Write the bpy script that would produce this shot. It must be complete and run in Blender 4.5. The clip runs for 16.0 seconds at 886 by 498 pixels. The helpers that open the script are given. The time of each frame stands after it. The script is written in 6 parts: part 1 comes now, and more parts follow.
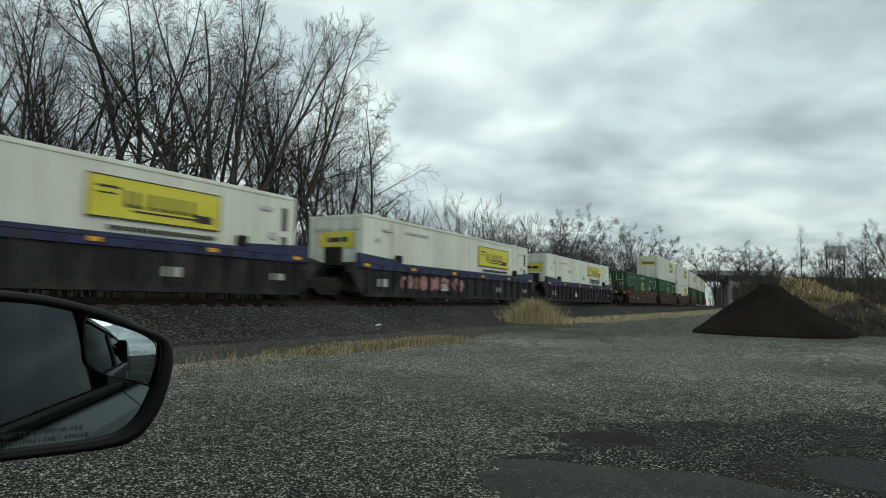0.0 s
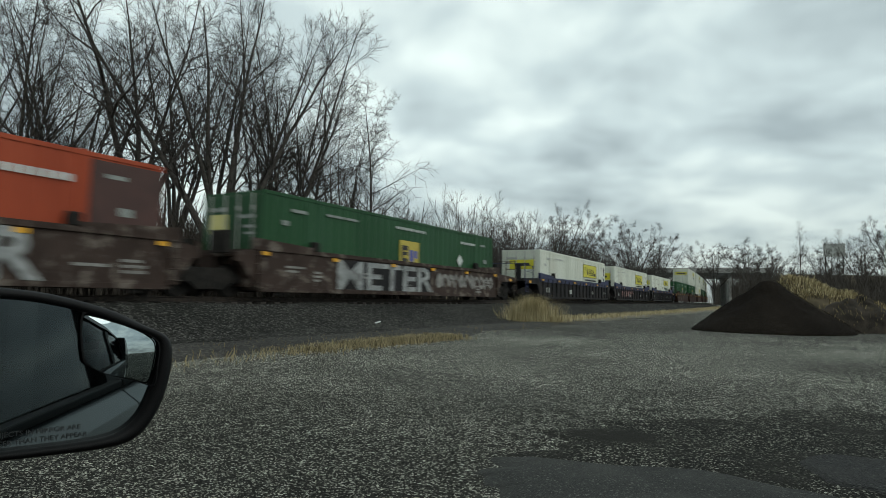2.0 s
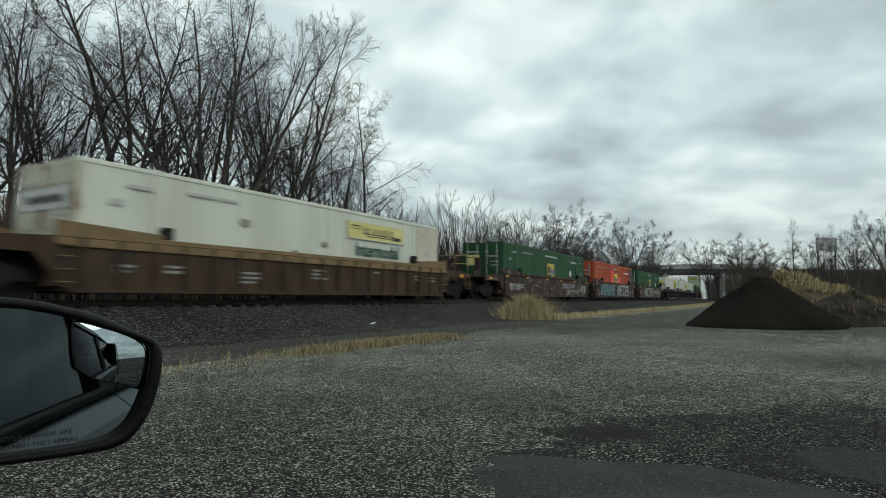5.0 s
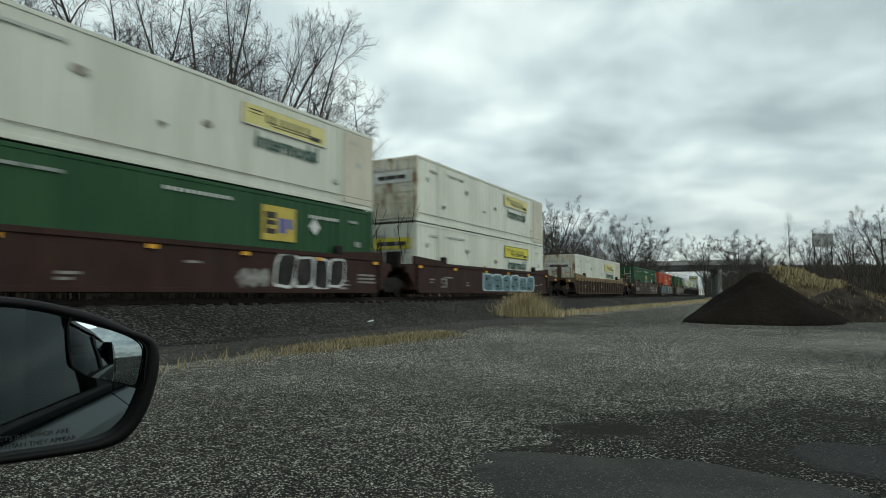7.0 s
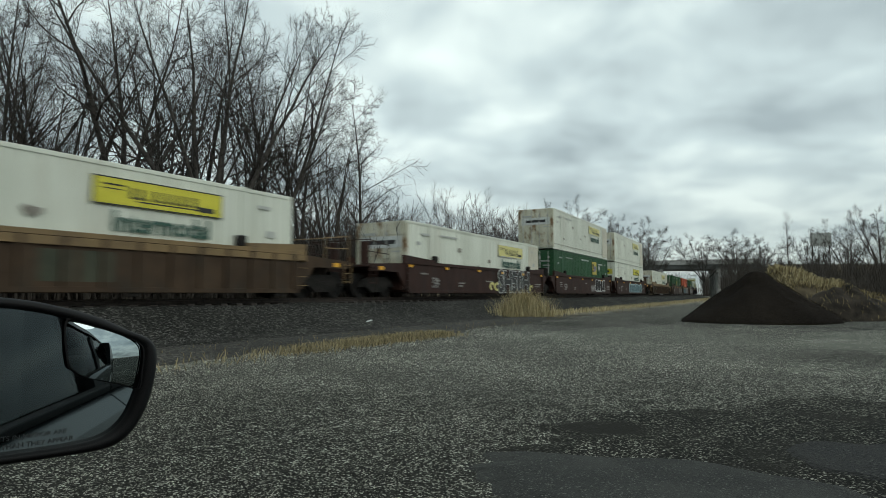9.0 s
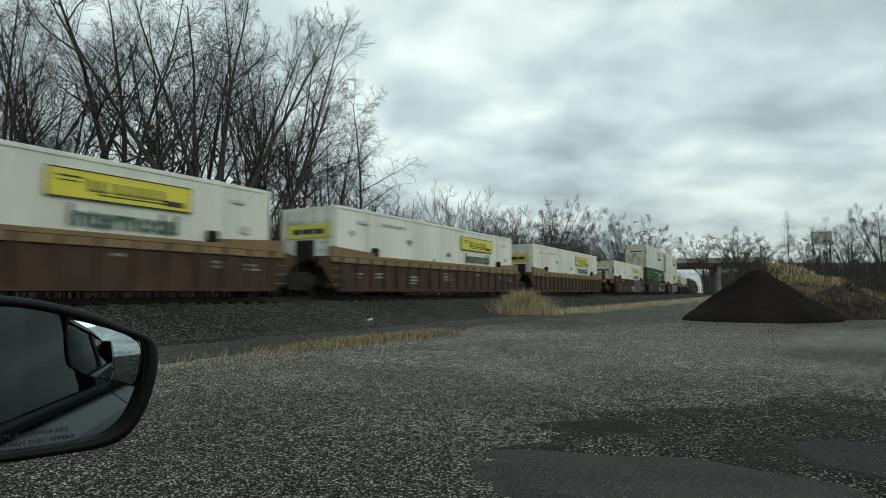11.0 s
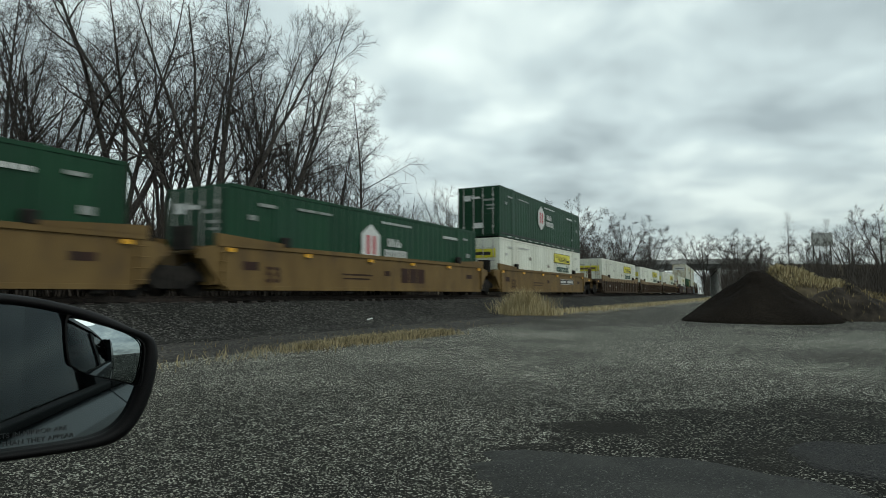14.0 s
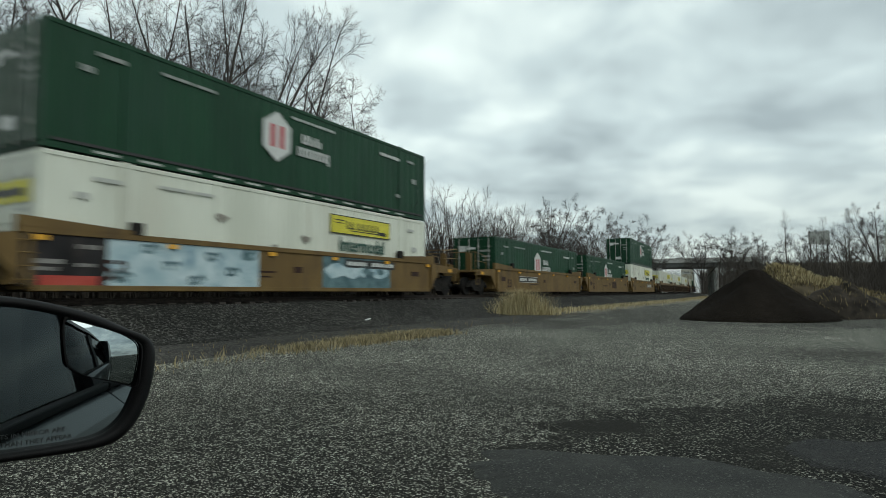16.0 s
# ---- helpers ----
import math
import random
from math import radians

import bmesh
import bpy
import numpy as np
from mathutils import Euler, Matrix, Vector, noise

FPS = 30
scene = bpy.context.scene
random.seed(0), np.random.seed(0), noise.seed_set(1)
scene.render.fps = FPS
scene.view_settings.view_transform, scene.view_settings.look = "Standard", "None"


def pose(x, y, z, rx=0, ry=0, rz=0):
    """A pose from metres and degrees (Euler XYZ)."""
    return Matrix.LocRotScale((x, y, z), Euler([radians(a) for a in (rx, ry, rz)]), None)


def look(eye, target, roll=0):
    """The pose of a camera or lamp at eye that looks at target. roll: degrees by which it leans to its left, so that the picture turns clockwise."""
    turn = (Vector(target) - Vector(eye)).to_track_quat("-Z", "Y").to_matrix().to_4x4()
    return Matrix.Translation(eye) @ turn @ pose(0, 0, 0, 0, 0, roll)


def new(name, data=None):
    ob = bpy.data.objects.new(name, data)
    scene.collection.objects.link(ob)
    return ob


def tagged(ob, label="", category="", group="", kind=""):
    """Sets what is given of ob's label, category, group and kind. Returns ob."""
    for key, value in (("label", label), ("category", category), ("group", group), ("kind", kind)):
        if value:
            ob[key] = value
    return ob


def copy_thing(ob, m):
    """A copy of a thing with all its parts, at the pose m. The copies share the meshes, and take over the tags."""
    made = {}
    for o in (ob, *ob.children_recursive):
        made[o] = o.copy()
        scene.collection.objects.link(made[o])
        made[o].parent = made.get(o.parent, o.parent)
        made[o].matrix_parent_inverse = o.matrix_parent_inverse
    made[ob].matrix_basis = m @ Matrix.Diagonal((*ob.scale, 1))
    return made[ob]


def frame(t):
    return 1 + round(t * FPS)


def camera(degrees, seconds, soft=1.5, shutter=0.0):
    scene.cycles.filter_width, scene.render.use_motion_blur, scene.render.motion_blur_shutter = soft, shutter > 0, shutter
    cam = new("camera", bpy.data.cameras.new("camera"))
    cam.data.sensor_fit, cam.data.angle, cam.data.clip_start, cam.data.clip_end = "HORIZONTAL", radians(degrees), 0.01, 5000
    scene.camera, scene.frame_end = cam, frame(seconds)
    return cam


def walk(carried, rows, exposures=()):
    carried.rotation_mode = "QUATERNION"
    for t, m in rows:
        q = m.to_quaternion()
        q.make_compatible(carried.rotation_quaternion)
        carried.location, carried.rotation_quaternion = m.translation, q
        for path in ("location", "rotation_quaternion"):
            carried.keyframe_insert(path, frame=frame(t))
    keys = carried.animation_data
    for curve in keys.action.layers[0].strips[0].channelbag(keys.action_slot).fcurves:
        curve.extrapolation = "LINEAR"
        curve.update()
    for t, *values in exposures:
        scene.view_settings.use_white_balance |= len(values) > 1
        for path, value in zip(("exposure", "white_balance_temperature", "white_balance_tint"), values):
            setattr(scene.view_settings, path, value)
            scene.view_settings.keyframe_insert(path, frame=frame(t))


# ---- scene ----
EYE_Z = 1.05
EXPO = 0.0
cam = camera(71.95, 16.0, soft=0.8, shutter=0.45)
# seconds, drift of the eye (x, y, z), yaw to the right, pitch up, lean
HOLD = (
    (0.0, -0.0000, 0.0000, -0.0000, 0.000, 4.824, -1.000),
    (0.5, 0.0006, -0.0011, -0.0002, -0.000, 4.824, -1.000),
    (1.0, 0.0015, -0.0034, -0.0001, -0.014, 4.758, -1.134),
    (1.5, -0.0006, 0.0011, -0.0003, 0.008, 4.663, -1.103),
    (2.0, -0.0041, 0.0106, -0.0007, 0.072, 4.592, -0.986),
    (2.5, -0.0042, 0.0112, -0.0004, 0.136, 4.558, -0.762),
    (3.0, -0.0046, 0.0133, -0.0005, 0.250, 4.571, -0.600),
    (3.5, -0.0038, 0.0114, 0.0000, 0.348, 4.585, -0.549),
    (4.0, 0.0067, -0.0047, 0.0013, 0.445, 4.626, -0.392),
    (6.5, 0.0077, -0.0028, 0.0011, 0.772, 4.410, 0.062),
    (7.0, 0.0078, -0.0034, 0.0009, 0.839, 4.344, 0.132),
    (7.5, 0.0092, -0.0052, 0.0014, 0.894, 4.320, 0.158),
    (8.0, 0.0056, 0.0021, 0.0004, 0.964, 4.320, 0.204),
    (8.5, 0.0067, -0.0015, 0.0008, 0.999, 4.315, 0.180),
    (9.0, 0.0100, -0.0053, 0.0012, 0.972, 4.324, 0.225),
    (11.5, 0.0088, -0.0044, 0.0006, 0.913, 4.163, 0.241),
    (12.0, 0.0091, -0.0042, 0.0008, 0.881, 4.157, 0.212),
    (12.5, 0.0046, -0.0008, -0.0002, 0.856, 4.153, 0.072),
    (13.0, 0.0077, -0.0035, 0.0005, 0.856, 4.153, 0.072),
    (13.5, 0.0117, -0.0112, 0.0011, 0.894, 4.162, 0.019),
    (14.0, 0.0076, -0.0009, 0.0006, 0.903, 4.174, -0.012),
    (14.5, 0.0070, 0.0018, 0.0010, 0.947, 4.114, -0.005),
    (15.0, 0.0084, -0.0022, 0.0010, 1.019, 4.119, 0.020),
    (15.5, 0.0110, -0.0066, 0.0009, 1.076, 4.148, 0.223),
    (16.0, 0.0108, -0.0067, 0.0009, 1.101, 4.170, 0.272),
)


def held(dx, dy, dz, yaw, pitch, lean):
    a, b = radians(yaw), radians(pitch)
    eye = Vector((dx, dy, EYE_Z + dz))
    return look(eye, eye + Vector((math.sin(a) * math.cos(b), math.cos(a) * math.cos(b), math.sin(b))), -lean)


walk(cam, [(r[0], held(*r[1:])) for r in HOLD], exposures=[(0.0, EXPO), (16.0, EXPO)])

# ---- world and light: an overcast sky ----
def make_world():
    w = bpy.data.worlds.new("overcast_sky")
    w.use_nodes = True
    nt = w.node_tree
    nt.nodes.clear()
    N, K = nt.nodes.new, nt.links.new
    out, bg = N("ShaderNodeOutputWorld"), N("ShaderNodeBackground")
    tc, sep = N("ShaderNodeTexCoord"), N("ShaderNodeSeparateXYZ")
    K(tc.outputs["Generated"], sep.inputs[0])
    h = N("ShaderNodeMath"); h.operation = "MAXIMUM"; h.inputs[1].default_value = 0.0
    K(sep.outputs["Z"], h.inputs[0])
    add = N("ShaderNodeMath"); add.operation = "ADD"; add.inputs[1].default_value = 0.22
    K(h.outputs[0], add.inputs[0])
    dx, dy = N("ShaderNodeMath"), N("ShaderNodeMath")
    dx.operation = dy.operation = "DIVIDE"
    K(sep.outputs["X"], dx.inputs[0]); K(add.outputs[0], dx.inputs[1])
    K(sep.outputs["Y"], dy.inputs[0]); K(add.outputs[0], dy.inputs[1])
    com = N("ShaderNodeCombineXYZ")
    K(dx.outputs[0], com.inputs[0]); K(dy.outputs[0], com.inputs[1])
    n1, n2 = N("ShaderNodeTexNoise"), N("ShaderNodeTexNoise")
    for n, sc, de in ((n1, 0.95, 7.0), (n2, 3.0, 8.0)):
        n.inputs["Scale"].default_value, n.inputs["Detail"].default_value = sc, de
        n.inputs["Roughness"].default_value = 0.5
        n.inputs["Distortion"].default_value = 0.25
        K(com.outputs[0], n.inputs["Vector"])
    mix = N("ShaderNodeMix"); mix.data_type = "FLOAT"
    mix.inputs["Factor"].default_value = 0.42
    K(n1.outputs["Fac"], mix.inputs[2]); K(n2.outputs["Fac"], mix.inputs[3])
    ramp = N("ShaderNodeValToRGB")
    ramp.color_ramp.elements[0].position, ramp.color_ramp.elements[0].color = 0.36, (0.37, 0.44, 0.46, 1)
    ramp.color_ramp.elements[1].position, ramp.color_ramp.elements[1].color = 0.60, (0.875, 0.98, 0.945, 1)
    e = ramp.color_ramp.elements.new(0.48); e.color = (0.58, 0.68, 0.69, 1)
    K(mix.outputs[0], ramp.inputs[0])
    sky = N("ShaderNodeTexSky")
    sky.sky_type, sky.sun_disc = "NISHITA", False
    sky.sun_elevation, sky.sun_rotation = radians(44), radians(131)
    scale = N("ShaderNodeMix"); scale.data_type = "RGBA"; scale.blend_type = "MULTIPLY"
    scale.inputs["Factor"].default_value = 1.0
    K(sky.outputs[0], scale.inputs[6]); scale.inputs[7].default_value = (0.1, 0.1, 0.1, 1)
    veil = N("ShaderNodeMix"); veil.data_type = "RGBA"
    veil.inputs["Factor"].default_value = 0.93
    K(scale.outputs[2], veil.inputs[6])
    # an overcast sky is dimmer towards the horizon
    dim = N("ShaderNodeMapRange")
    dim.inputs[1].default_value, dim.inputs[2].default_value = 0.0, 0.24
    dim.inputs[3].default_value, dim.inputs[4].default_value = 0.62, 1.0
    K(h.outputs[0], dim.inputs[0])
    dull = N("ShaderNodeMix"); dull.data_type = "RGBA"; dull.blend_type = "MULTIPLY"
    dull.inputs["Factor"].default_value = 1.0
    K(ramp.outputs[0], dull.inputs[6]); K(dim.outputs[0], dull.inputs[7])
    K(dull.outputs[2], veil.inputs[7])
    K(veil.outputs[2], bg.inputs["Color"])
    bg.inputs["Strength"].default_value = SKY
    K(bg.outputs[0], out.inputs[0])
    scene.world = w


SKY = 1.25
make_world()
sun = new("sun", bpy.data.lights.new("sun", "SUN"))
sun.data.energy, sun.data.angle, sun.data.color = 0.8, radians(40), (1.0, 0.97, 0.92)
sun.matrix_world = look((35, -30, 45), (0, 0, 0))


# ---- materials ----
def node_mat(name):
    m = bpy.data.materials.new(name)
    m.use_nodes = True
    nt = m.node_tree
    return m, nt, nt.nodes["Principled BSDF"]


def rgb(c):
    return (c[0], c[1], c[2], 1.0)


def surface(name, a, b, scale=4.0, rough=0.7, bump=0.15, bump_scale=60.0, metal=0.0, stain=None, stain_scale=0.7, stain_at=(0.52, 0.7), streak=0.0, vary=0.0):
    """Two shades mixed at one scale, a stain at a larger one, fine relief."""
    m, nt, bsdf = node_mat(name)
    N, K = nt.nodes.new, nt.links.new
    tc = N("ShaderNodeTexCoord")
    mp = N("ShaderNodeMapping")
    K(tc.outputs["Object"], mp.inputs[0])
    if streak:
        mp.inputs["Scale"].default_value = (1.0, 1.0, streak)
    n = N("ShaderNodeTexNoise"); n.inputs["Scale"].default_value = scale; n.inputs["Detail"].default_value = 5
    K(mp.outputs[0], n.inputs["Vector"])
    r = N("ShaderNodeValToRGB")
    r.color_ramp.elements[0].position, r.color_ramp.elements[1].position = 0.35, 0.65
    r.color_ramp.elements[0].color, r.color_ramp.elements[1].color = rgb(a), rgb(b)
    K(n.outputs["Fac"], r.inputs[0])
    col = r.outputs[0]
    if stain:
        n2 = N("ShaderNodeTexNoise"); n2.inputs["Scale"].default_value = stain_scale; n2.inputs["Detail"].default_value = 7
        n2.inputs["Roughness"].default_value = 0.65
        K(mp.outputs[0], n2.inputs["Vector"])
        r2 = N("ShaderNodeValToRGB")
        r2.color_ramp.elements[0].position, r2.color_ramp.elements[1].position = stain_at
        K(n2.outputs["Fac"], r2.inputs[0])
        mx = N("ShaderNodeMix"); mx.data_type = "RGBA"
        K(r2.outputs[0], mx.inputs["Factor"]); K(col, mx.inputs[6]); mx.inputs[7].default_value = rgb(stain)
        col = mx.outputs[2]
    if vary:
        oi = N("ShaderNodeObjectInfo")
        hs = N("ShaderNodeHueSaturation")
        mr = N("ShaderNodeMapRange")
        mr.inputs[3].default_value, mr.inputs[4].default_value = 1 - vary, 1 + vary
        K(oi.outputs["Random"], mr.inputs[0]); K(mr.outputs[0], hs.inputs["Value"]); K(col, hs.inputs["Color"])
        col = hs.outputs[0]
    K(col, bsdf.inputs["Base Color"])
    bsdf.inputs["Roughness"].default_value = rough
    bsdf.inputs["Metallic"].default_value = metal
    if bump:
        n3 = N("ShaderNodeTexNoise"); n3.inputs["Scale"].default_value = bump_scale; n3.inputs["Detail"].default_value = 3
        K(tc.outputs["Object"], n3.inputs["Vector"])
        bp = N("ShaderNodeBump"); bp.inputs["Strength"].default_value = bump; bp.inputs["Distance"].default_value = 0.02
        K(n3.outputs["Fac"], bp.inputs["Height"]); K(bp.outputs[0], bsdf.inputs["Normal"])
    return m


def speckled(name, dark, mid, light, cell, wear=None, wear_scale=0.12, wear_at=(0.5, 0.62), light_at=0.55, bump=0.6, rough=0.9, coarse=0.0, gloss=0.2, sweep=None):
    """Loose stone: every cell its own grey, with larger worn patches."""
    m, nt, bsdf = node_mat(name)
    N, K = nt.nodes.new, nt.links.new
    tc = N("ShaderNodeTexCoord")
    v = N("ShaderNodeTexVoronoi"); v.inputs["Scale"].default_value = cell
    K(tc.outputs["Object"], v.inputs["Vector"])
    sp = N("ShaderNodeSeparateColor"); K(v.outputs["Color"], sp.inputs[0])
    r = N("ShaderNodeValToRGB")
    r.color_ramp.elements[0].position, r.color_ramp.elements[0].color = 0.0, rgb(dark)
    r.color_ramp.elements[1].position, r.color_ramp.elements[1].color = 1.0, rgb(light)
    e = r.color_ramp.elements.new(light_at); e.color = rgb(mid)
    K(sp.outputs[0], r.inputs[0])
    col = r.outputs[0]
    if coarse:
        # now and then a larger pale or dark stone, seen from farther off
        v2 = N("ShaderNodeTexVoronoi"); v2.inputs["Scale"].default_value = cell * coarse
        K(tc.outputs["Object"], v2.inputs["Vector"])
        s2 = N("ShaderNodeSeparateColor"); K(v2.outputs["Color"], s2.inputs[0])
        m2 = N("ShaderNodeMapRange"); m2.inputs[1].default_value, m2.inputs[2].default_value = 0.35, 1.0
        m2.inputs[3].default_value, m2.inputs[4].default_value = 0.78, 1.40
        K(s2.outputs[1], m2.inputs[0])
        h2 = N("ShaderNodeHueSaturation"); K(m2.outputs[0], h2.inputs["Value"]); K(col, h2.inputs["Color"])
        col = h2.outputs[0]
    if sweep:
        # a paler elliptical sweep with a ragged edge: middle, half lengths, turn, gain
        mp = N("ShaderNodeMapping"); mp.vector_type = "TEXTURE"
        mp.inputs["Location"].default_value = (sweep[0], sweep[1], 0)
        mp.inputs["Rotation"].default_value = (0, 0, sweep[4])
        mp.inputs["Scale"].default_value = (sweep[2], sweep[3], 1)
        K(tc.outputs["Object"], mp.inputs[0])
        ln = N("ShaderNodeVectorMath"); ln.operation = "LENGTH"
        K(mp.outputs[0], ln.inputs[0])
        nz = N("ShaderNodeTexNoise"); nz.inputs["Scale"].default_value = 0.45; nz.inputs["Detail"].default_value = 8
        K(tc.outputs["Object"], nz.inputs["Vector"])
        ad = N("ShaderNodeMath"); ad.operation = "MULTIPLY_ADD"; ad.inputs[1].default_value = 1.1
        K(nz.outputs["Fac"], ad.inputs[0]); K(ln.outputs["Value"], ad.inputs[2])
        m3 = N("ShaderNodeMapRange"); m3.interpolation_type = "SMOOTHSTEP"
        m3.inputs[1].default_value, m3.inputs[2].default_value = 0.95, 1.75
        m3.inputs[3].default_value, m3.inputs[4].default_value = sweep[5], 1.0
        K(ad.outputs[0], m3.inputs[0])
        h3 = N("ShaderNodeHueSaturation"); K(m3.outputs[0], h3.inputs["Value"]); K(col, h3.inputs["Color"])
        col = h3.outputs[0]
    big = N("ShaderNodeTexNoise"); big.inputs["Scale"].default_value = 0.35; big.inputs["Detail"].default_value = 8
    big.inputs["Roughness"].default_value = 0.6
    K(tc.outputs["Object"], big.inputs["Vector"])
    mr = N("ShaderNodeMapRange"); mr.inputs[1].default_value, mr.inputs[2].default_value = 0.3, 0.7
    mr.inputs[3].default_value, mr.inputs[4].default_value = 0.62, 1.5
    K(big.outputs["Fac"], mr.inputs[0])
    hs = N("ShaderNodeHueSaturation"); K(mr.outputs[0], hs.inputs["Value"]); K(col, hs.inputs["Color"])
    col = hs.outputs[0]
    if wear:
        n2 = N("ShaderNodeTexNoise"); n2.inputs["Scale"].default_value = wear_scale; n2.inputs["Detail"].default_value = 9
        n2.inputs["Roughness"].default_value = 0.62
        K(tc.outputs["Object"], n2.inputs["Vector"])
        r2 = N("ShaderNodeValToRGB")
        r2.color_ramp.elements[0].position, r2.color_ramp.elements[1].position = wear_at
        K(n2.outputs["Fac"], r2.inputs[0])
        mx = N("ShaderNodeMix"); mx.data_type = "RGBA"
        K(r2.outputs[0], mx.inputs["Factor"]); K(col, mx.inputs[6]); mx.inputs[7].default_value = rgb(wear)
        col = mx.outputs[2]
    K(col, bsdf.inputs["Base Color"])
    bsdf.inputs["Roughness"].default_value = rough
    bsdf.inputs["Specular IOR Level"].default_value = gloss
    bp = N("ShaderNodeBump"); bp.inputs["Strength"].default_value = bump; bp.inputs["Distance"].default_value = 0.02
    K(v.outputs["Distance"], bp.inputs["Height"]); bp.invert = True
    K(bp.outputs[0], bsdf.inputs["Normal"])
    return m


def plain(name, c, rough=0.5, metal=0.0):
    m, nt, bsdf = node_mat(name)
    bsdf.inputs["Base Color"].default_value = rgb(c)
    bsdf.inputs["Roughness"].default_value = rough
    bsdf.inputs["Metallic"].default_value = metal
    return m


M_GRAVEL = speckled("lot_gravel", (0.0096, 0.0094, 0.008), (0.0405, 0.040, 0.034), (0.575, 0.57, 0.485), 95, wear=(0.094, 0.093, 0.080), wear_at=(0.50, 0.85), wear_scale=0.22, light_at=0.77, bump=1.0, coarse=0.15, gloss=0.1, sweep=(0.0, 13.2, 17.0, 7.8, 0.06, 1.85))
M_WORN = speckled("worn_gravel_over_asphalt", (0.0068, 0.0066, 0.0058), (0.0222, 0.0215, 0.018), (0.41, 0.405, 0.34), 95, wear=(0.025, 0.024, 0.020), wear_at=(0.46, 0.62), wear_scale=1.1, light_at=0.80, bump=1.0, coarse=0.3, gloss=0.1)
M_ASPHALT = speckled("old_asphalt", (0.015, 0.0153, 0.0138), (0.024, 0.0245, 0.022), (0.13, 0.13, 0.115), 130, wear=(0.038, 0.0385, 0.034), wear_at=(0.46, 0.7), wear_scale=2.2, light_at=0.90, bump=0.5, rough=0.75)
M_DAMP = speckled("damp_black_asphalt", (0.006, 0.0058, 0.0055), (0.011, 0.0105, 0.0095), (0.10, 0.098, 0.085), 90, wear=(0.016, 0.015, 0.013), wear_at=(0.46, 0.7), wear_scale=2.2, light_at=0.90, bump=0.8, rough=0.7)
M_BALLAST = speckled("ballast_stone", (0.0085, 0.0083, 0.0072), (0.025, 0.0245, 0.0212), (0.095, 0.093, 0.083), 19, light_at=0.7, bump=1.0, coarse=2.3, gloss=0.1)
M_CINDER = speckled("cinder_dirt", (0.012, 0.011, 0.010), (0.030, 0.028, 0.025), (0.08, 0.075, 0.065), 25)
M_DIRT = surface("brown_dirt", (0.075, 0.066, 0.048), (0.15, 0.132, 0.095), scale=2, rough=0.95, bump=0.5, bump_scale=20, stain=(0.07, 0.055, 0.04))
M_BANK = surface("bank_grass", (0.045, 0.036, 0.022), (0.10, 0.077, 0.044), scale=1.5, rough=0.95, bump=0.6, bump_scale=9, stain=(0.035, 0.028, 0.02), stain_scale=0.35)
M_MULCH = speckled("dark_mulch", (0.0062, 0.0050, 0.0041), (0.0118, 0.0095, 0.0077), (0.021, 0.017, 0.0135), 30, bump=1.0, gloss=0.03)
M_EARTH = surface("dark_brown_earth", (0.012, 0.0095, 0.007), (0.034, 0.027, 0.020), scale=3, rough=0.95, bump=0.6, bump_scale=14, stain=(0.05, 0.040, 0.026), stain_scale=1.2)
M_BARK = surface("grey_bark", (0.024, 0.021, 0.0175), (0.066, 0.058, 0.050), scale=7, rough=0.95, bump=0.5, bump_scale=30)
M_TWIG = surface("bare_twig", (0.022, 0.0185, 0.0155), (0.050, 0.042, 0.035), scale=3, rough=0.95, bump=0)
M_BRUSH = surface("brown_brush", (0.025, 0.020, 0.0155), (0.050, 0.040, 0.031), scale=3, rough=0.95, bump=0)
M_RAIL = surface("rusty_rail", (0.022, 0.016, 0.013), (0.05, 0.036, 0.028), scale=8, rough=0.6, metal=0.5)
M_TIE = surface("creosote_tie", (0.020, 0.016, 0.013), (0.05, 0.042, 0.036), scale=10, rough=0.9)
M_CONC = surface("pale_concrete", (0.30, 0.30, 0.28), (0.42, 0.42, 0.40), scale=1.5, rough=0.9, stain=(0.18, 0.175, 0.16), stain_scale=0.4, bump=0.1)
M_GIRDER = surface("bridge_girder", (0.07, 0.075, 0.07), (0.12, 0.125, 0.12), scale=1, rough=0.7)
M_WHITE = surface("white_container_paint", (0.52, 0.54, 0.455), (0.63, 0.65, 0.56), scale=1.2, rough=0.5, bump=0.04, stain=(0.44, 0.42, 0.34), stain_scale=0.8, stain_at=(0.55, 0.8), streak=0.25, vary=0.06)
M_RUSTY = surface("rust_streaked_white", (0.46, 0.44, 0.33), (0.60, 0.575, 0.46), scale=2, rough=0.6, bump=0.05, stain=(0.19, 0.11, 0.05), stain_scale=3.0, stain_at=(0.53, 0.66), streak=0.35)
M_CREAM = surface("rust_stained_cream", (0.46, 0.43, 0.33), (0.56, 0.53, 0.43), scale=1.5, rough=0.6, bump=0.04, stain=(0.22, 0.13, 0.07), stain_scale=1.6, stain_at=(0.58, 0.74), streak=0.4)
M_SCUFF = surface("dark_rub_mark", (0.16, 0.145, 0.12), (0.30, 0.28, 0.24), scale=5, rough=0.8, bump=0)
M_GREEN = surface("green_container_paint", (0.014, 0.056, 0.021), (0.021, 0.073, 0.029), scale=1.0, rough=0.5, bump=0.04, stain=(0.024, 0.075, 0.035), stain_scale=0.8, streak=0.3)
M_PINE = surface("dark_green_container_paint", (0.005, 0.036, 0.016), (0.008, 0.050, 0.022), scale=1.0, rough=0.45, bump=0.04, stain=(0.012, 0.046, 0.026), stain_scale=0.8, streak=0.3)
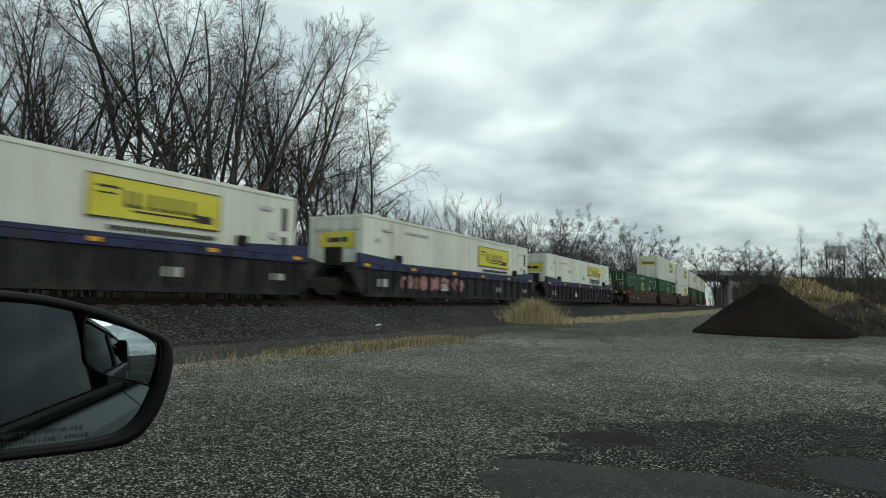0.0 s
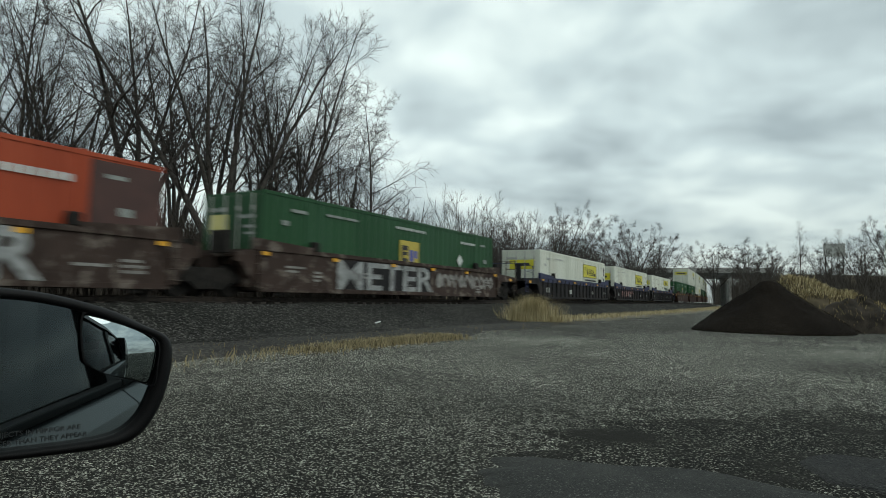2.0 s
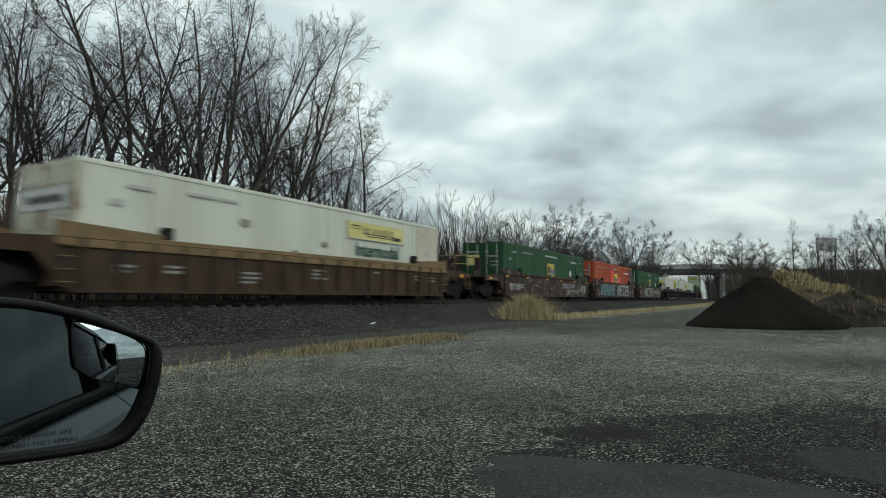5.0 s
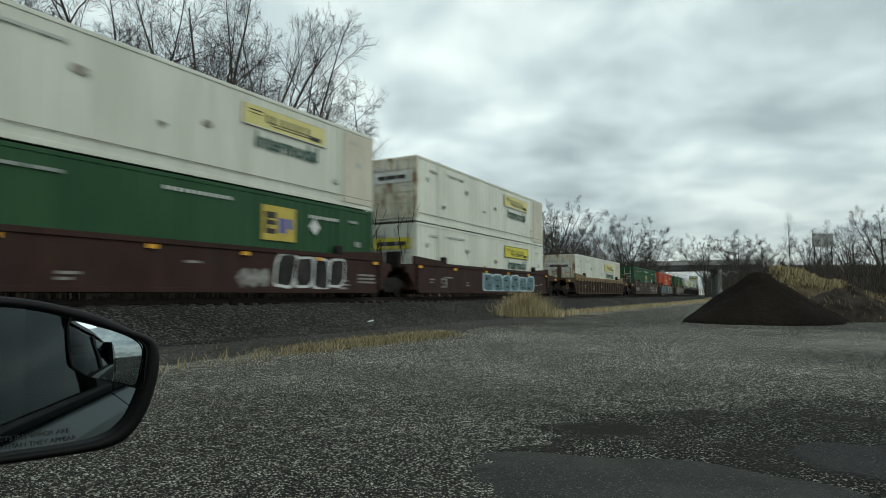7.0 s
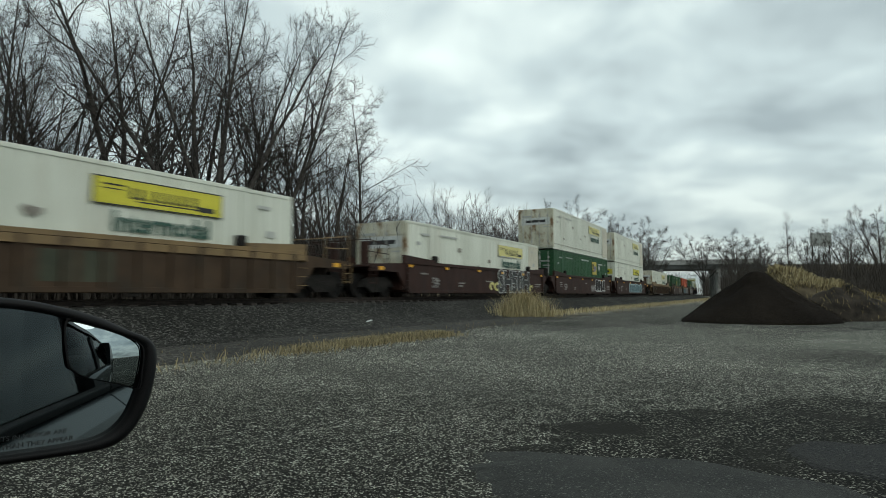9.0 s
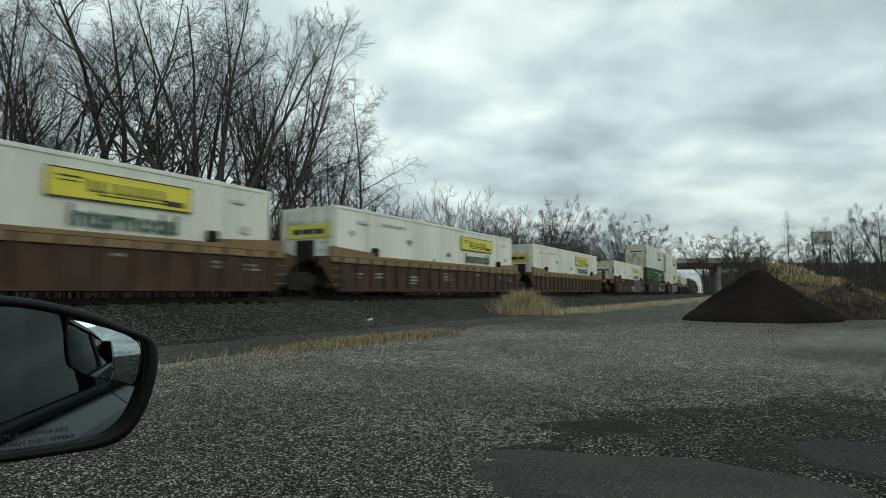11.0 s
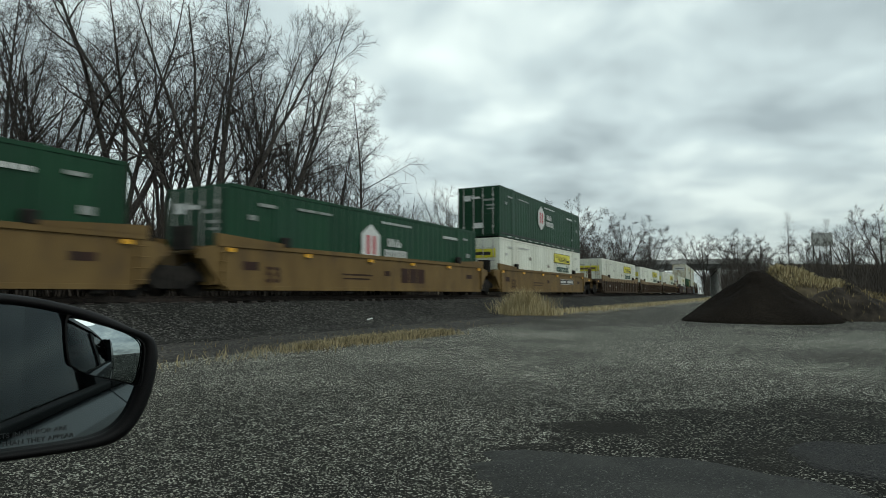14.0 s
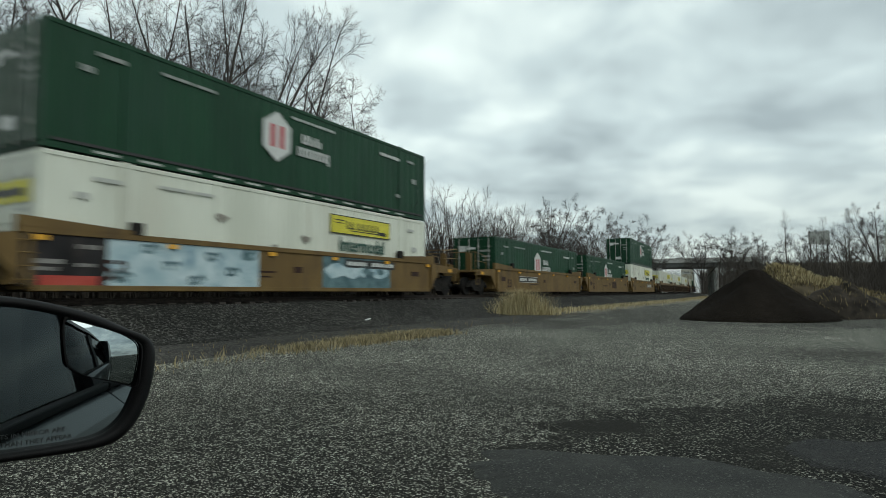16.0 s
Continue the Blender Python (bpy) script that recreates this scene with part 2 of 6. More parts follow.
M_ORANGE = surface("orange_container_paint", (0.28, 0.048, 0.019), (0.35, 0.063, 0.026), scale=1.0, rough=0.5, bump=0.04, stain=(0.42, 0.09, 0.04), stain_scale=0.7, streak=0.3)
M_ORANGE_DULL = surface("faded_maroon_paint", (0.045, 0.017, 0.013), (0.065, 0.024, 0.018), scale=1.5, rough=0.6)
M_RED = surface("fresh_red_patch", (0.66, 0.05, 0.03), (0.72, 0.07, 0.045), scale=2, rough=0.5, bump=0)
M_BLUE = surface("navy_car_paint", (0.020, 0.024, 0.062), (0.034, 0.040, 0.092), scale=2, rough=0.5, stain=(0.03, 0.028, 0.03), stain_scale=1.2)
M_BLACKCAR = surface("sooty_steel", (0.010, 0.0095, 0.010), (0.024, 0.022, 0.023), scale=2.5, rough=0.75, stain=(0.05, 0.042, 0.038), stain_scale=1.6, streak=0.5)
M_BROWN = surface("brown_car_paint", (0.024, 0.011, 0.008), (0.042, 0.019, 0.014), scale=2, rough=0.65, stain=(0.026, 0.019, 0.017), stain_scale=1.4, streak=0.5)
M_PEELING = surface("peeling_brown_car_paint", (0.030, 0.019, 0.015), (0.052, 0.034, 0.027), scale=2, rough=0.75, stain=(0.15, 0.125, 0.105), stain_scale=2.8, stain_at=(0.53, 0.62), streak=0.8)
M_OLDTAN = surface("rusty_brown_car_paint", (0.038, 0.024, 0.015), (0.066, 0.042, 0.025), scale=2, rough=0.75, stain=(0.030, 0.028, 0.022), stain_scale=1.2, streak=0.5)
M_TANTOP = surface("worn_tan_chord", (0.14, 0.092, 0.040), (0.20, 0.13, 0.055), scale=3, rough=0.7, stain=(0.10, 0.065, 0.035))
M_TAN = surface("tan_car_paint", (0.120, 0.075, 0.027), (0.16, 0.103, 0.038), scale=1.6, rough=0.6, stain=(0.085, 0.055, 0.027), stain_scale=1.3, streak=0.4)
M_TRUCK = surface("grimy_cast_steel", (0.009, 0.0082, 0.0072), (0.024, 0.021, 0.018), scale=6, rough=0.8)
M_WHEEL = surface("steel_wheel", (0.007, 0.0062, 0.0055), (0.016, 0.014, 0.012), scale=5, rough=0.7, metal=0.0)
M_YELLOW = surface("yellow_sign", (0.52, 0.47, 0.025), (0.61, 0.55, 0.045), scale=2, rough=0.5, bump=0)
M_GOLD = surface("dull_gold_sign", (0.40, 0.31, 0.045), (0.48, 0.38, 0.06), scale=2, rough=0.55, bump=0)
M_YPALE = surface("faded_yellow_sign", (0.55, 0.50, 0.17), (0.63, 0.58, 0.24), scale=2, rough=0.6, bump=0)
M_GREYMARK = plain("grey_stencil", (0.40, 0.41, 0.38), 0.7)
M_STENCIL = surface("worn_pale_stencil", (0.15, 0.17, 0.155), (0.30, 0.32, 0.30), scale=9, rough=0.7, bump=0)
M_BLACK = plain("black_lettering", (0.018, 0.018, 0.018), 0.6)
M_DGREEN = plain("dark_green_lettering", (0.02, 0.072, 0.052), 0.6)
M_PAINTW = surface("white_marking", (0.48, 0.50, 0.48), (0.60, 0.61, 0.59), scale=6, rough=0.6, bump=0)
M_REDMARK = plain("red_marking", (0.42, 0.04, 0.05), 0.55)
M_BLUEMARK = plain("blue_marking", (0.08, 0.09, 0.30), 0.55)
M_REFLECT = plain("amber_reflector", (0.72, 0.36, 0.02), 0.35)
M_GRAFGREY = surface("pale_spray_paint", (0.13, 0.125, 0.115), (0.27, 0.26, 0.24), scale=4, rough=0.6, bump=0, stain=(0.06, 0.045, 0.04), stain_scale=3)
M_CHALK = surface("chalky_spray_paint", (0.19, 0.20, 0.20), (0.36, 0.37, 0.36), scale=5, rough=0.7, bump=0, stain=(0.10, 0.09, 0.085), stain_scale=3)
M_GRAFTEAL = surface("teal_spray_paint", (0.045, 0.10, 0.115), (0.11, 0.19, 0.205), scale=3, rough=0.6, bump=0, stain=(0.03, 0.07, 0.09), stain_scale=2.5)
M_GRAFSKY = surface("pale_blue_spray_paint", (0.30, 0.42, 0.46), (0.50, 0.60, 0.62), scale=2.5, rough=0.6, bump=0, stain=(0.16, 0.27, 0.34), stain_scale=1.8)
M_GRAFPINK = surface("pink_spray_paint", (0.24, 0.11, 0.10), (0.36, 0.19, 0.17), scale=4, rough=0.6, bump=0)
M_GRAFRED = surface("red_spray_paint", (0.34, 0.035, 0.02), (0.42, 0.06, 0.04), scale=3, rough=0.6, bump=0)
M_CARBLACK = surface("black_plastic", (0.0035, 0.0035, 0.004), (0.006, 0.006, 0.0065), scale=30, rough=0.6, bump=0.03, bump_scale=400)
M_CARPAINT = surface("dark_grey_car_paint", (0.030, 0.034, 0.036), (0.034, 0.038, 0.040), scale=20, rough=0.18, bump=0)
M_CARPAINT.node_tree.nodes["Principled BSDF"].inputs["Specular IOR Level"].default_value = 0.28
for dull_mat in (M_WHEEL, M_TRUCK, M_CARBLACK, M_GREEN, M_PINE, M_ORANGE, M_BROWN, M_PEELING, M_OLDTAN, M_TAN, M_BLACKCAR, M_BLUE, M_EARTH, M_BANK):
    dull_mat.node_tree.nodes["Principled BSDF"].inputs["Specular IOR Level"].default_value = 0.2
M_TRIM = plain("cabin_trim", (0.03, 0.03, 0.03), 0.9)
M_MIRROR = plain("mirror_silver", (0.32, 0.37, 0.38), 0.02, 1.0)
M_TYRE = plain("tyre_rubber", (0.02, 0.02, 0.02), 0.85)


def glass(name, tint):
    m, nt, bsdf = node_mat(name)
    nt.nodes.remove(bsdf)
    N, K = nt.nodes.new, nt.links.new
    tr, gl, mx, lw = N("ShaderNodeBsdfTransparent"), N("ShaderNodeBsdfGlossy"), N("ShaderNodeMixShader"), N("ShaderNodeLayerWeight")
    tr.inputs[0].default_value = rgb(tint)
    gl.inputs["Roughness"].default_value = 0.0
    pw, ma = N("ShaderNodeMath"), N("ShaderNodeMath")
    pw.operation, ma.operation = "POWER", "MULTIPLY_ADD"
    pw.inputs[1].default_value, ma.inputs[1].default_value, ma.inputs[2].default_value = 5.0, 0.95, 0.03
    lw.inputs[0].default_value = 0.5
    K(lw.outputs["Facing"], pw.inputs[0]); K(pw.outputs[0], ma.inputs[0])
    K(ma.outputs[0], mx.inputs[0]); K(tr.outputs[0], mx.inputs[1]); K(gl.outputs[0], mx.inputs[2])
    K(mx.outputs[0], nt.nodes["Material Output"].inputs[0])
    return m


M_GLASS = glass("window_glass", (0.93, 0.95, 0.94))


# ---- mesh tools ----
def part(name, bm, material, parent=None, label=""):
    me = bpy.data.meshes.new(name)
    bm.to_mesh(me)
    bm.free()
    me.materials.append(material)
    ob = new(name, me)
    ob.parent = parent
    if label:
        tagged(ob, label)
    return ob


def raw(name, verts, faces, material, parent=None, label=""):
    me = bpy.data.meshes.new(name)
    me.from_pydata(verts, [], faces)
    me.materials.append(material)
    ob = new(name, me)
    ob.parent = parent
    if label:
        tagged(ob, label)
    return ob


def thing(name, label, category, group="", kind=""):
    return tagged(new(name), label, category, group, kind)


def box(bm, x0, x1, y0, y1, z0, z1):
    v = [bm.verts.new(p) for p in ((x0, y0, z0), (x1, y0, z0), (x1, y1, z0), (x0, y1, z0), (x0, y0, z1), (x1, y0, z1), (x1, y1, z1), (x0, y1, z1))]
    for f in ((0, 3, 2, 1), (4, 5, 6, 7), (0, 1, 5, 4), (1, 2, 6, 5), (2, 3, 7, 6), (3, 0, 4, 7)):
        bm.faces.new([v[i] for i in f])


def boxes(*bs, bevel=0.0):
    bm = bmesh.new()
    for b in bs:
        box(bm, *b)
    if bevel:
        bmesh.ops.bevel(bm, geom=bm.edges[:], offset=bevel, segments=2, affect="EDGES", profile=0.5)
    return bm


def prism(points, y0, y1):
    """Extrude an outline in x, z from y0 to y1."""
    bm = bmesh.new()
    a = [bm.verts.new((x, y0, z)) for x, z in points]
    b = [bm.verts.new((x, y1, z)) for x, z in points]
    n = len(points)
    bm.faces.new(a)
    bm.faces.new(b[::-1])
    for i in range(n):
        bm.faces.new((a[(i + 1) % n], a[i], b[i], b[(i + 1) % n]))
    bmesh.ops.recalc_face_normals(bm, faces=bm.faces[:])
    return bm


def cyl(bm, p, q, r0, r1=None, n=10):
    p, q = Vector(p), Vector(q)
    r1 = r0 if r1 is None else r1
    w = (q - p).normalized()
    u = w.orthogonal().normalized()
    s = w.cross(u)
    a = [bm.verts.new(p + (u * math.cos(6.2832 * i / n) + s * math.sin(6.2832 * i / n)) * r0) for i in range(n)]
    b = [bm.verts.new(q + (u * math.cos(6.2832 * i / n) + s * math.sin(6.2832 * i / n)) * r1) for i in range(n)]
    bm.faces.new(a[::-1]); bm.faces.new(b)
    for i in range(n):
        bm.faces.new((a[i], a[(i + 1) % n], b[(i + 1) % n], b[i]))


def letters(name, text, size, material, parent, m, label="", wide=1.0, fat=0.022):
    """Flat lettering from the built-in font, 6 mm thick."""
    cu = bpy.data.curves.new(name, "FONT")
    cu.body, cu.size, cu.extrude, cu.align_x = text, size, 0.003, "CENTER"
    cu.offset = fat * size
    cu.resolution_u = 4
    tmp = bpy.data.objects.new(name, cu)
    me = bpy.data.meshes.new_from_object(tmp)
    bpy.data.objects.remove(tmp)
    bpy.data.curves.remove(cu)
    me.transform(m @ Matrix.Diagonal((wide, 1, 1, 1)))
    me.materials.clear()
    me.materials.append(material)
    ob = new(name, me)
    ob.parent = parent
    if label:
        tagged(ob, label)
    return ob


# ---- the track's line ----
TRACK = dict(d=13.82, h=0.53106, k=0.00055, s0=2.67)
RAIL_Z = 0.98
SPEED = 19.06


def on_track(s, right=0.0, base=1.3):
    """The point at s along the track, right metres towards the lot from the centre line, and the heading."""
    d, h, k, s0 = TRACK["d"] + base, TRACK["h"], TRACK["k"], TRACK["s0"]
    e = max(s - s0, 0.0)
    a = k * e
    along = s0 + math.sin(a) / k if e > 0 else s
    off = (1 - math.cos(a)) / k if e > 0 else 0.0
    u, n = Vector((math.sin(h), math.cos(h))), Vector((-math.cos(h), math.sin(h)))
    p = u * along + n * (d + off)
    g = h - a
    return p + Vector((math.cos(g), -math.sin(g))) * right, g


def lot(perp, along):
    """A place from its distance from the camera towards the track and along it."""
    h = TRACK["h"]
    return Vector((math.sin(h) * along - math.cos(h) * perp, math.cos(h) * along + math.sin(h) * perp))


def bearing(px, dist):
    """A place at a bearing given as a tangent from the camera's first axis."""
    a = math.atan(px)
    return Vector((math.sin(a) * dist, math.cos(a) * dist))


def ride(s, z=0.0):
    """The pose of a car whose middle is at s."""
    a, b = on_track(s - 7.0)[0], on_track(s + 7.0)[0]
    c = (a + b) / 2
    return pose(c.x, c.y, RAIL_Z + z, 0, 0, math.degrees(math.atan2(b.y - a.y, b.x - a.x)))


# ---- ground, track bed, lot ----
def grid_sheet(name, place, nu, nv, material, label, category, kind="structure", smooth=True):
    verts = [place(i / nu, j / nv) for j in range(nv + 1) for i in range(nu + 1)]
    faces = [(j * (nu + 1) + i, j * (nu + 1) + i + 1, (j + 1) * (nu + 1) + i + 1, (j + 1) * (nu + 1) + i) for j in range(nv) for i in range(nu)]
    ob = raw(name, verts, faces, material)
    if smooth:
        ob.data.polygons.foreach_set("use_smooth", [True] * len(faces))
    return tagged(ob, label, category, "", kind)


def relief(x, y, amp, size):
    return amp * noise.noise(Vector((x / size, y / size, 0.3)))


def build_ground():
    # one sheet, finer towards the lot
    ticks = [-3000, -1200, -500, -250, -150, -100, -70] + [-50 + 2.0 * i for i in range(51)] + [70, 100, 150, 250, 500, 1200, 3000]
    n = len(ticks)
    verts, faces = [], []
    for y in ticks:
        for x in ticks:
            verts.append((x, y + 20, relief(x, y, 0.02, 3.0) if abs(x) < 60 and abs(y) < 60 else -0.05))
    for j in range(n - 1):
        for i in range(n - 1):
            faces.append((j * n + i, j * n + i + 1, (j + 1) * n + i + 1, (j + 1) * n + i))
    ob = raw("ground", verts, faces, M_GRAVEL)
    ob.data.polygons.foreach_set("use_smooth", [True] * len(faces))
    tagged(ob, "grey crushed gravel lot with worn paler patches", "gravel lot", "", "structure")


def build_far_ground():
    # brown winter ground beyond the lot and behind the track
    def side(u, v):
        s = -60 + 460 * u
        p, g = on_track(s, -6.0 - 60 * v)
        return (p.x, p.y, 0.55 - 0.25 * v + relief(p.x, p.y, 0.35, 6) * min(1, v * 6))
    grid_sheet("verge_ground", side, 120, 14, M_BANK, "brown leaf-littered ground behind the railway", "ground")

    def lane(u, v):
        s = 30 + 230 * u
        p, g = on_track(s, 4.2 + (2.6 + 8 * u + 1.2 * noise.noise(Vector((s * 0.2, 1, 1)))) * v)
        return (p.x, p.y, 0.05 - 0.10 * abs(2 * v - 0.8) ** 3 + relief(p.x, p.y, 0.04, 4))
    grid_sheet("dirt_lane", lane, 90, 8, M_DIRT, "pale brown dirt lane with dry grass beside the track", "dirt lane")


def bed_height(off):
    """Cross-section of the track bed, off metres from the centre line."""
    a = abs(off)
    pts = ((0, -0.17), (1.35, -0.18), (1.8, -0.27), (3.6, -0.86), (4.6, -0.94), (5.4, -1.06))
    for (x0, z0), (x1, z1) in zip(pts, pts[1:]):
        if a <= x1:
            return RAIL_Z + z0 + (z1 - z0) * (a - x0) / (x1 - x0)
    return RAIL_Z + pts[-1][1]


def build_track():
    nv = 36

    def bed(u, v):
        s = -70 + 520 * u * (0.35 + 0.65 * u)
        off = -4.6 + 10.0 * v
        p, g = on_track(s, off)
        return (p.x, p.y, bed_height(off) + relief(p.x * 1.0, p.y, 0.035, 0.35) + relief(p.x, p.y, 0.05, 1.7))
    grid_sheet("ballast_bed", bed, 420, nv, M_BALLAST, "dark grey crushed stone ballast shoulder of the railway", "ballast")

    def toe(u, v):
        s = -40 + 130 * u
        off = 4.6 + (2.5 + 0.5 * noise.noise(Vector((s * 0.3, 0, 5)))) * v
        p, g = on_track(s, off)
        return (p.x, p.y, 0.060 - 0.095 * v * v + relief(p.x, p.y, 0.03, 0.5))
    grid_sheet("cinder_strip", toe, 200, 6, M_CINDER, "black cinder strip at the ballast toe", "cinder strip")
    # loose stones on the slope towards the lot
    rng = random.Random(5)
    stones("ballast_stones", 20000, lambda: (lambda s, o: (on_track(s, o)[0], bed_height(o)))(rng.uniform(-14, 40), 1.5 + 2.6 * rng.random()), (0.014, 0.040), M_BALLAST2, "loose dark and pale ballast stones", rng)
    # rails
    prof = ((-0.07, 0), (0.07, 0), (0.07, 0.02), (0.012, 0.04), (0.012, 0.13), (0.036, 0.14), (0.036, 0.175), (-0.036, 0.175), (-0.036, 0.14), (-0.012, 0.13), (-0.012, 0.04), (-0.07, 0.02))
    for side in (-0.7525, 0.7525):
        verts, faces = [], []
        ss = [-70 + 4 * i for i in range(125)]
        for s in ss:
            for x, z in prof:
                p, g = on_track(s, side + x)
                verts.append((p.x, p.y, RAIL_Z - 0.175 + z))
        m = len(prof)
        for i in range(len(ss) - 1):
            for j in range(m):
                a, b = i * m + j, i * m + (j + 1) % m
                faces.append((a, b, b + m, a + m))
        tagged(raw("rail", verts, faces, M_RAIL), "rusty steel rail on wooden ties", "rail", "rails of the track", "structure")
    # ties
    bm = boxes((-0.11, 0.11, -1.3, 1.3, -0.18, 0), bevel=0.012)
    first = tagged(part("tie", bm, M_TIE), "dark creosoted wooden railway tie", "railway tie", "ties under the rails", "structure")
    for i in range(290):
        p, g = on_track(-32 + 0.55 * i)
        m = pose(p.x, p.y, RAIL_Z - 0.145, 0, 0, 90 - math.degrees(g))
        if i == 0:
            first.matrix_basis = m
        else:
            copy_thing(first, m)


def stones(name, count, where, size, material, label, rng):
    base = [(1, 0, -0.3), (-1, 0, -0.3), (0, 1, -0.3), (0, -1, -0.3), (0, 0, 0.8)]
    fc = [(0, 2, 4), (2, 1, 4), (1, 3, 4), (3, 0, 4)]
    verts, faces = [], []
    for i in range(count):
        p, z = where()
        r = size[0] + (size[1] - size[0]) * rng.random() ** 2.5
        a = rng.random() * 6.28
        c, s = math.cos(a), math.sin(a)
        k = len(verts)
        for x, y, w in base:
            x, y, w = x * r * rng.uniform(0.6, 1.2), y * r * rng.uniform(0.5, 1.0), w * r * rng.uniform(0.5, 0.9)
            verts.append((p.x + c * x - s * y, p.y + s * x + c * y, z + w + r * 0.2))
        faces += [tuple(k + j for j in f) for f in fc]
    return tagged(raw(name, verts, faces, material), label, "loose stones", "", "stuff")


def island_stone(name, lo, hi, power=1.0):
    m, nt, bsdf = node_mat(name)
    N, K = nt.nodes.new, nt.links.new
    g = N("ShaderNodeNewGeometry")
    r = N("ShaderNodeValToRGB")
    r.color_ramp.elements[0].color, r.color_ramp.elements[1].color = rgb(lo), rgb(hi)
    r.color_ramp.elements[0].position = 0.12
    pw = N("ShaderNodeMath"); pw.operation = "POWER"; pw.inputs[1].default_value = power
    K(g.outputs["Random Per Island"], pw.inputs[0])
    K(pw.outputs[0], r.inputs[0])
    K(r.outputs[0], bsdf.inputs["Base Color"])
    bsdf.inputs["Roughness"].default_value = 0.9
    bsdf.inputs["Specular IOR Level"].default_value = 0.2
    return m


M_BALLAST2 = island_stone("ballast_pebble", (0.018, 0.017, 0.016), (0.12, 0.115, 0.11))
M_PEBBLE = island_stone("lot_pebble", (0.0185, 0.018, 0.0155), (0.50, 0.495, 0.42), 2.0)
M_BLADE = island_stone("straw_blade", (0.24, 0.19, 0.095), (0.62, 0.53, 0.32))
M_BLADE_STRIP = island_stone("tan_blade", (0.10, 0.08, 0.045), (0.42, 0.35, 0.20))
M_BLADE_DULL = island_stone("brown_blade", (0.09, 0.07, 0.035), (0.30, 0.235, 0.12))


def build_lot():
    rng = random.Random(11)

    def near():
        while True:
            d = 1.7 + 12.0 * rng.random() ** 1.35
            p = bearing(rng.uniform(-0.80, 0.80), d)
            # thinner on the bare asphalt
            if not any(((p.x - cx) / rx) ** 2 + ((p.y - cy) / ry) ** 2 < 1 and rng.random() < 0.93 for cx, cy, rx, ry in ((1.2, 3.5, 1.0, 0.5), (2.85, 3.75, 0.6, 0.55))):
                break
        return p, relief(p.x, p.y - 20, 0.02, 3.0) + 0.004
    stones("lot_stones", 66000, near, (0.0035, 0.0115), M_PEBBLE, "loose grey and white gravel chips", rng)
    # thin gravel, worn down to the old asphalt
    verts, faces = [(0, 0, 0.016)], []
    n = 120
    for ring, q in enumerate((0.5, 0.85, 1.0)):
        for i in range(n):
            a = 6.2832 * i / n
            w = q * (1 + 0.28 * noise.noise(Vector((math.cos(a) * 1.3, math.sin(a) * 1.3, 31))) + (0.22 * noise.noise(Vector((math.cos(a) * 5, math.sin(a) * 5, 33))) + 0.12 * noise.noise(Vector((math.cos(a) * 17, math.sin(a) * 17, 35))) if ring else 0))
            verts.append((4.0 * w * math.cos(a), 2.7 * w * math.sin(a), (0.016, 0.014, -0.016)[ring]))
    for i in range(n):
        j = (i + 1) % n
        faces.append((0, 1 + i, 1 + j))
        for ring in (0, 1):
            k = 1 + ring * n
            faces.append((k + i, k + n + i, k + n + j, k + j))
    worn = raw("worn_lot", verts, faces, M_WORN)
    worn.matrix_basis = pose(3.7, 3.7, 0.0, 0, 0, 12)
    tagged(worn, "thin dark gravel worn down to old asphalt", "worn gravel", "", "structure")
    # worn asphalt showing through the gravel
    for cx, cy, rx, ry, turn, seed, lab in ((1.27, 3.42, 1.15, 0.60, -25, 3, "smooth bare asphalt patch among the gravel"), (2.85, 3.75, 0.66, 0.62, 15, 9, "dark damp asphalt patch among the gravel")):
        verts, faces = [(0, 0, 0.030)], []
        n = 72
        for ring, q in enumerate((0.5, 0.8, 1.0)):
            for i in range(n):
                a = 6.2832 * i / n
                w = q * (1 + 0.30 * noise.noise(Vector((math.cos(a) * 1.6, math.sin(a) * 1.6, seed))) + (0.10 * noise.noise(Vector((math.cos(a) * 7, math.sin(a) * 7, seed))) if ring == 2 else 0))
                verts.append((rx * w * math.cos(a), ry * w * math.sin(a), (0.030, 0.028, -0.004)[ring]))
        for i in range(n):
            j = (i + 1) % n
            faces.append((0, 1 + i, 1 + j))
            for ring in (0, 1):
                k = 1 + ring * n
                faces.append((k + i, k + n + i, k + n + j, k + j))
        ob = raw("asphalt_patch", verts, faces, M_ASPHALT if seed == 3 else M_DAMP)
        ob.matrix_basis = pose(cx, cy, 0.0, 0, 0, turn)
        tagged(ob, lab, "asphalt", "", "structure")


def build_scrap():
    p, g = on_track(16.0, 3.4)
    ob = tagged(part("scrap_board", boxes((-0.17, 0.17, -0.03, 0.03, -0.01, 0.015), bevel=0.006), M_PAINTW), "white broken scrap board lying on the ballast", "scrap board")
    ob.matrix_basis = pose(p.x, p.y, bed_height(3.4) + 0.05, 8, -6, 70)


